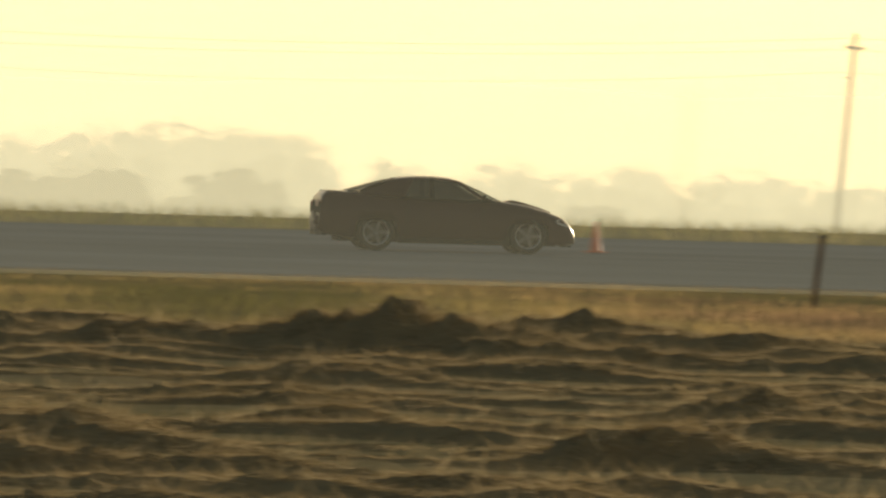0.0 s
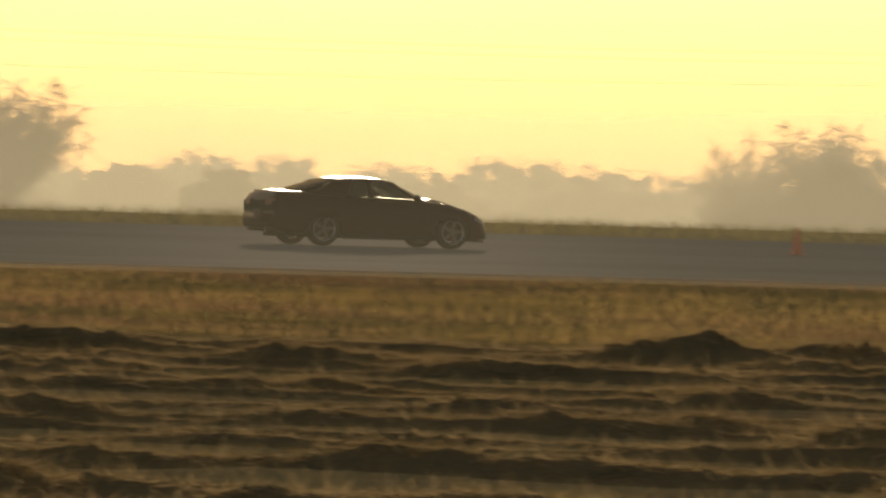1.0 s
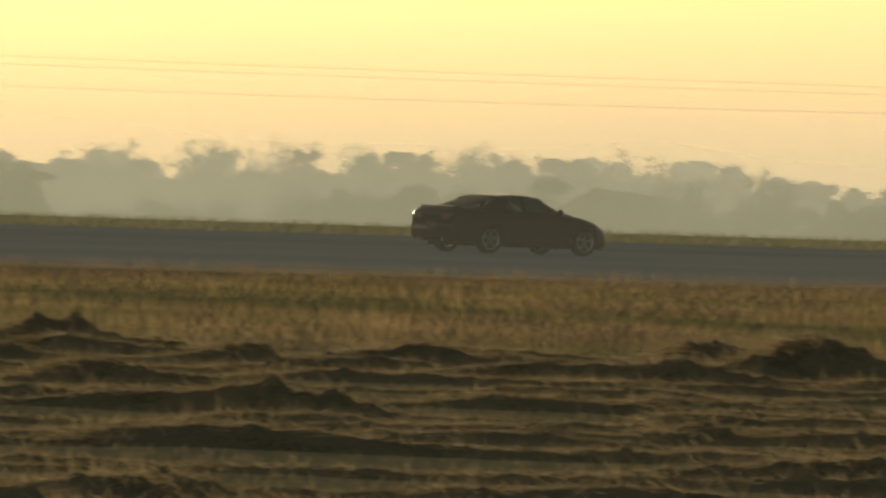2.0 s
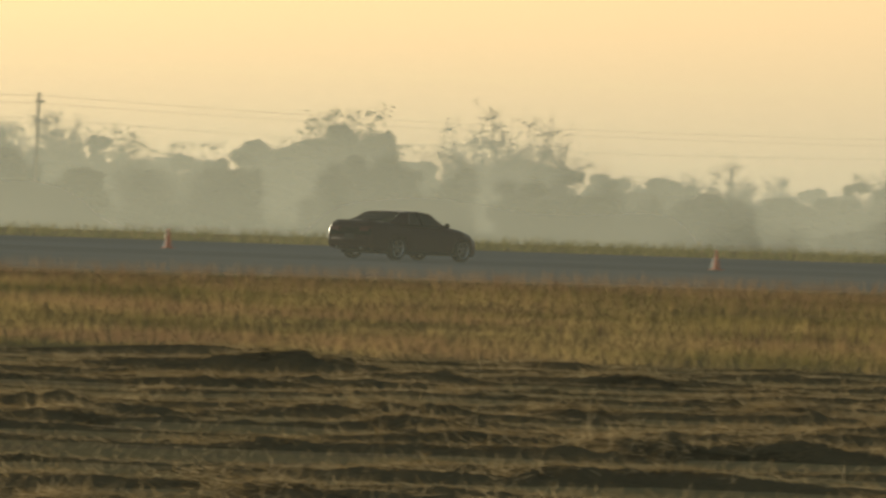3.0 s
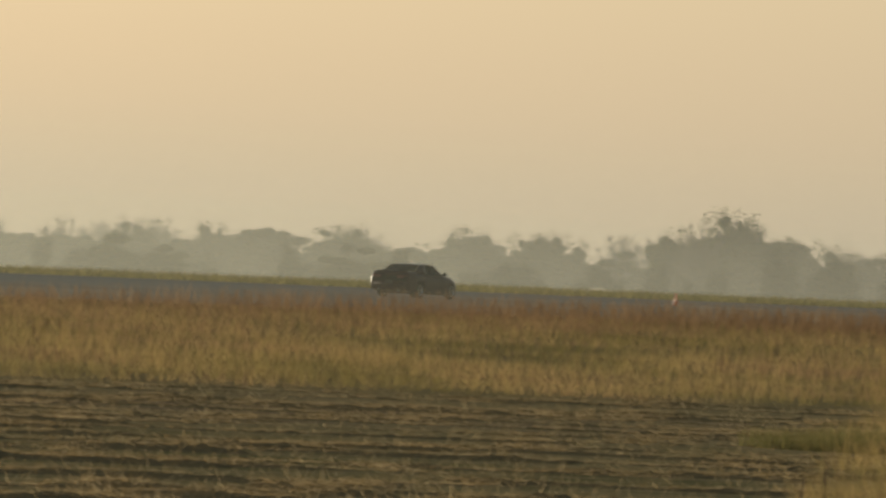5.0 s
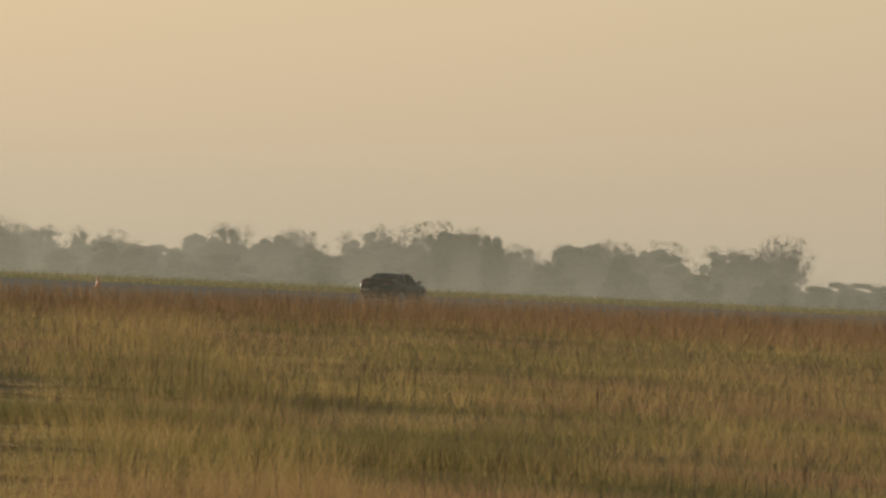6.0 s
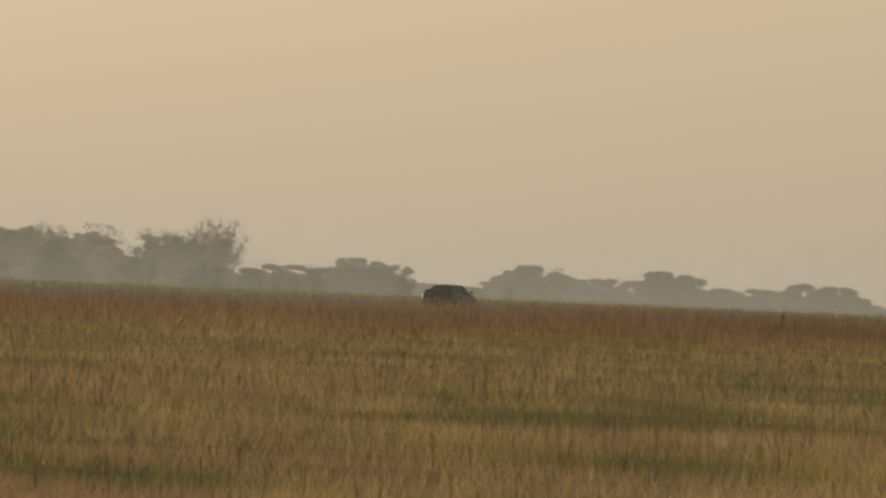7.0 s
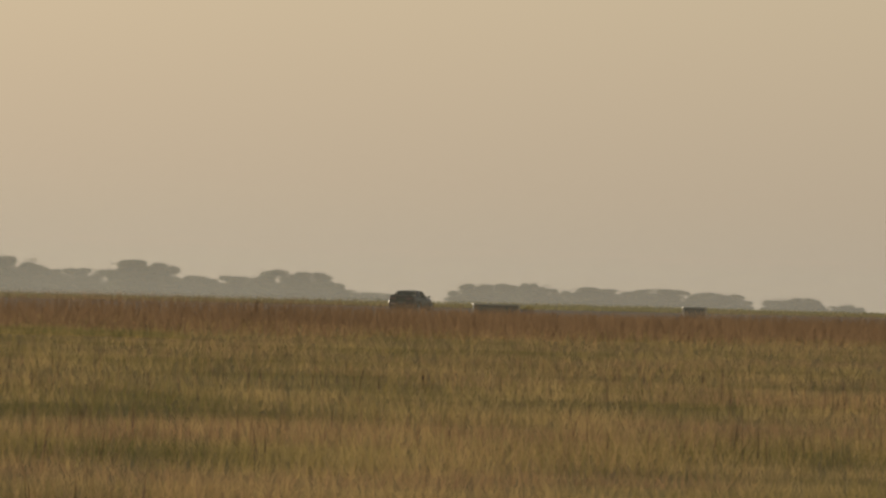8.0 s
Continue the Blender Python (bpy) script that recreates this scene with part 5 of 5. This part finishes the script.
def build_car():
    car = thing("sports_coupe", "dark maroon two-door sports coupe with bonnet scoop racing along the runway", "car", (0, 0, 0))
    off = Matrix.Translation((-2.4, 0, 0))
    xs = sorted({*np.round(np.arange(0, 4.77, 0.06), 3), 0.03, 4.74, 4.77, *[round(a + s * 0.39, 3) for a in AXLES for s in (-1, -0.97, 0.97, 1)]})
    bm = loft(bmesh.new(), [body_loop(x) for x in xs])
    bmesh.ops.recalc_face_normals(bm, faces=bm.faces)
    bmesh.ops.transform(bm, matrix=off, verts=bm.verts)
    body = smooth(part("body", bm, PAINT, car, "glossy dark maroon body shell"))

    def add(name, bm, mat, parent=body, label="", soft=False):
        bmesh.ops.transform(bm, matrix=off, verts=bm.verts)
        ob = part(name, bm, mat, parent, label)
        return smooth(ob) if soft else ob

    add("underbody", box(box(bmesh.new(), (4.0, 1.3, 0.27), Matrix.Translation((2.4, 0, 0.295))), (4.3, 1.1, 0.3), Matrix.Translation((2.4, 0, 0.5))), TRIM, car, "black underbody")
    add("roof", roof_strip(bmesh.new(), 1.42, 2.62, 0.0), PAINT, car, "", True)
    add("windscreen", roof_strip(bmesh.new(), 2.62, 3.42, -0.012, 0.05, depth=0.006), SCREEN, car, "clear windscreen", True)
    add("rear_window", roof_strip(bmesh.new(), 0.56, 1.42, -0.012, 0.08, depth=0.006), GLASS, car, "tinted rear window", True)
    for side in (-1, 1):
        add("side_window", side_patch(bmesh.new(), (1.5, 3.25), (1.68, 2.55), 0.06, 0.93, side, -0.015, depth=0.0), GLASS, car, "tinted side window", True)
        add("rear_pillar", side_patch(bmesh.new(), (0.54, 1.56), (1.32, 1.76), 0.0, 1.0, side, 0.0), PAINT, car, "", True)
        add("middle_pillar", side_patch(bmesh.new(), (2.02, 2.12), (2.02, 2.10), 0.0, 1.0, side, 0.002, 2), TRIM, car, "black window pillar")
        add("front_pillar", side_patch(bmesh.new(), (3.22, 3.40), (2.50, 2.62), 0.0, 1.0, side, 0.004, 3), PAINT, car, "", True)
        add("waist_trim", side_patch(bmesh.new(), (1.5, 3.3), (1.5, 3.28), 0.0, 0.06, side, 0.006, 12, 1), TRIM, car)
        mir = bmesh.new()
        box(mir, (0.13, 0.2, 0.13), Matrix.Translation((3.02, side * 0.98, 1.0)), 0.045)
        mirror = add("wing_mirror", mir, TRIM, car, "", True)
        add("mirror_arm", box(bmesh.new(), (0.06, 0.16, 0.04), Matrix.Translation((3.05, side * 0.86, 0.96)), 0.012), TRIM, mirror)
        # doors, handle and sill
        y = side * 0.925
        for gx in (1.62, 3.02):
            add("door_seam", box(bmesh.new(), (0.012, 0.012, 0.6), Matrix.Translation((gx, side * (half_width(gx) - 0.006), 0.58)) @ pose(0, 0, 0, side * 3, 0, 0)), TRIM)
        add("door_handle", box(bmesh.new(), (0.17, 0.03, 0.03), Matrix.Translation((1.85, y, 0.83)), 0.01), PAINT)
        add("side_skirt", box(bmesh.new(), (2.05, 0.06, 0.1), Matrix.Translation((2.46, side * 0.9, 0.2)), 0.02), TRIM)
        add("tail_lamp", box(bmesh.new(), (0.1, 0.42, 0.15), Matrix.Translation((0.035, side * 0.56, 0.83)) @ pose(0, 0, 0, 0, 0, -side * 6), 0.03), LENSRED, car, "red tail lamp")
        add("headlamp", box(bmesh.new(), (0.34, 0.2, 0.13), Matrix.Translation((4.47, side * 0.66, 0.56)) @ pose(0, 0, 0, 0, 14, side * -32), 0.045), LENSCLEAR, car, "clear headlamp")
        add("fog_lamp", lathe(bmesh.new(), [(0, 0.02), (0.05, 0.02), (0.055, -0.02), (0, -0.02)], 14, Matrix.Translation((4.66, side * 0.48, 0.27)) @ pose(0, 0, 0, 0, 90, 0)), LENSCLEAR, car)
        add("exhaust_tip", tube(bmesh.new(), (-0.04, side * 0.45, 0.3), (0.22, side * 0.45, 0.3), 0.045, 0.045, 14), ALLOY, car, "polished exhaust tip")
        add("seat", box(box(bmesh.new(), (0.5, 0.48, 0.2), Matrix.Translation((2.25, side * 0.37, 0.52)), 0.05), (0.14, 0.46, 0.52), Matrix.Translation((1.98, side * 0.37, 0.78)) @ pose(0, 0, 0, 0, -14, 0), 0.05), CLOTH, car, "dark cloth seat")
    hump = []
    for x in np.linspace(3.45, 4.32, 12):
        f = (x - 3.45) / 0.87
        h, w = 0.075 * min(1.0, f * 5) * (1.0 - 0.55 * f), 0.40 - 0.1 * f
        z = deck(x) + 0.012
        hump.append([(x, -w, z - 0.03), (x, -w * 0.92, z + h * 0.8), (x, -w * 0.5, z + h), (x, 0, z + h * 0.9), (x, w * 0.5, z + h), (x, w * 0.92, z + h * 0.8), (x, w, z - 0.03)])
    bm = loft(bmesh.new(), hump)
    bmesh.ops.recalc_face_normals(bm, faces=bm.faces)
    scoop = add("bonnet_scoop", bm, PAINT, car, "raised bonnet scoop", True)
    for side in (-1, 1):
        add("scoop_mouth", box(bmesh.new(), (0.02, 0.17, 0.035), Matrix.Translation((4.325, side * 0.17, deck(4.325) + 0.03)), 0.006), TRIM, scoop)
    add("dashboard", box(bmesh.new(), (0.45, 1.35, 0.2), Matrix.Translation((3.1, 0, 0.86)), 0.06), TRIM, car)
    add("grille", box(bmesh.new(), (0.03, 0.62, 0.09), Matrix.Translation((4.745, 0, 0.44)) @ pose(0, 0, 0, 0, -12, 0), 0.01), TRIM, car, "black grille")
    add("lower_intake", box(bmesh.new(), (0.04, 0.9, 0.12), Matrix.Translation((4.74, 0, 0.26)), 0.015), TRIM, car)
    add("front_lip", box(bmesh.new(), (0.1, 1.1, 0.03), Matrix.Translation((4.66, 0, 0.165)), 0.01), TRIM, car)
    add("rear_bumper", box(bmesh.new(), (0.16, 1.5, 0.3), Matrix.Translation((0.06, 0, 0.53)), 0.07), PAINT, car, "", True)
    add("rear_valance", box(bmesh.new(), (0.1, 1.3, 0.12), Matrix.Translation((0.13, 0, 0.32)), 0.02), TRIM, car)
    add("tail_panel", box(bmesh.new(), (0.03, 1.52, 0.22), Matrix.Translation((0.012, 0, 0.76)), 0.01), TRIM, car, "matt black panel between the tail lamps")
    add("plate_recess", box(bmesh.new(), (0.02, 0.36, 0.15), Matrix.Translation((-0.022, 0, 0.62))), DARKPANEL, car, "blank dark plate")
    add("boot_seam", box(bmesh.new(), (0.012, 1.2, 0.012), Matrix.Translation((0.62, 0, 1.085))), TRIM)
    bm = bmesh.new()
    loft(bm, [[(0.17, s * 0.64, 1.04), (0.42, s * 0.64, 1.05), (0.42, s * 0.64, 1.07), (0.15, s * 0.64, 1.078)] for s in (-1, -0.5, 0, 0.5, 1)])
    bmesh.ops.recalc_face_normals(bm, faces=bm.faces)
    add("spoiler", bm, PAINT, car, "low boot-lid spoiler")
    wheels = []
    for ax in AXLES:
        for side in (-1, 1):
            # the hub turns about the car's cross axis; its outer face looks away from the car
            face = pose(0, 0, 0, -90 * side, 0, 0)
            bm = bmesh.new()
            lathe(bm, [(0.0, 0.07), (0.05, 0.075), (0.07, 0.05), (0.07, -0.02), (0.0, -0.02)], 18, face)
            for s in range(5):
                turn = face @ pose(0, 0, 0, 0, 0, s * 72)
                box(bm, (0.19, 0.062, 0.03), turn @ Matrix.Translation((0.145, 0, 0.055)), 0.008)
            wheel = part("wheel", bm, ALLOY, car, "five-spoke bright alloy wheel")
            wheel.matrix_basis = pose(ax - 2.4, side * 0.795, WHEEL_R)
            smooth(part("rim", lathe(bmesh.new(), [(0.205, -0.1), (0.225, -0.1), (0.235, 0.08), (0.245, 0.1), (0.225, 0.1), (0.215, 0.06), (0.205, -0.1)], 32, face), BRIGHT, wheel))
            tyre = bmesh.new()
            lathe(tyre, [(0.235, -0.1), (0.29, -0.118), (0.325, -0.105), (WHEEL_R, -0.07), (WHEEL_R, 0.07), (0.325, 0.105), (0.29, 0.118), (0.235, 0.1)], 40, face)
            smooth(part("tyre", tyre, RUBBER, wheel, "black low-profile tyre"))
            part("brake_disc", lathe(bmesh.new(), [(0.0, -0.03), (0.165, -0.03), (0.165, -0.05), (0.0, -0.05)], 24, face), STEEL, wheel)
            wheels.append(wheel)
    return car, wheels


sports_coupe, coupe_wheels = build_car()
CAR_Y, CAR_X0, CAR_V, CAR_GAIN = 196.5, 23.58, 61.9, 0.07


def car_x(t):
    return CAR_X0 + CAR_V * (t + CAR_GAIN * t * t / 2)


def motions():
    """The coupe runs down the runway gaining speed; its wheels turn."""
    walk(sports_coupe, [(i / 10, pose(car_x(i / 10), CAR_Y, 0.122)) for i in range(81)])
    for w in coupe_wheels:
        p = w.matrix_basis.translation.copy()
        walk(w, [(i / 30, pose(p.x, p.y, p.z) @ pose(0, 0, 0, 0, (67.0 * i) % 360, 0)) for i in range(241)])


motions()
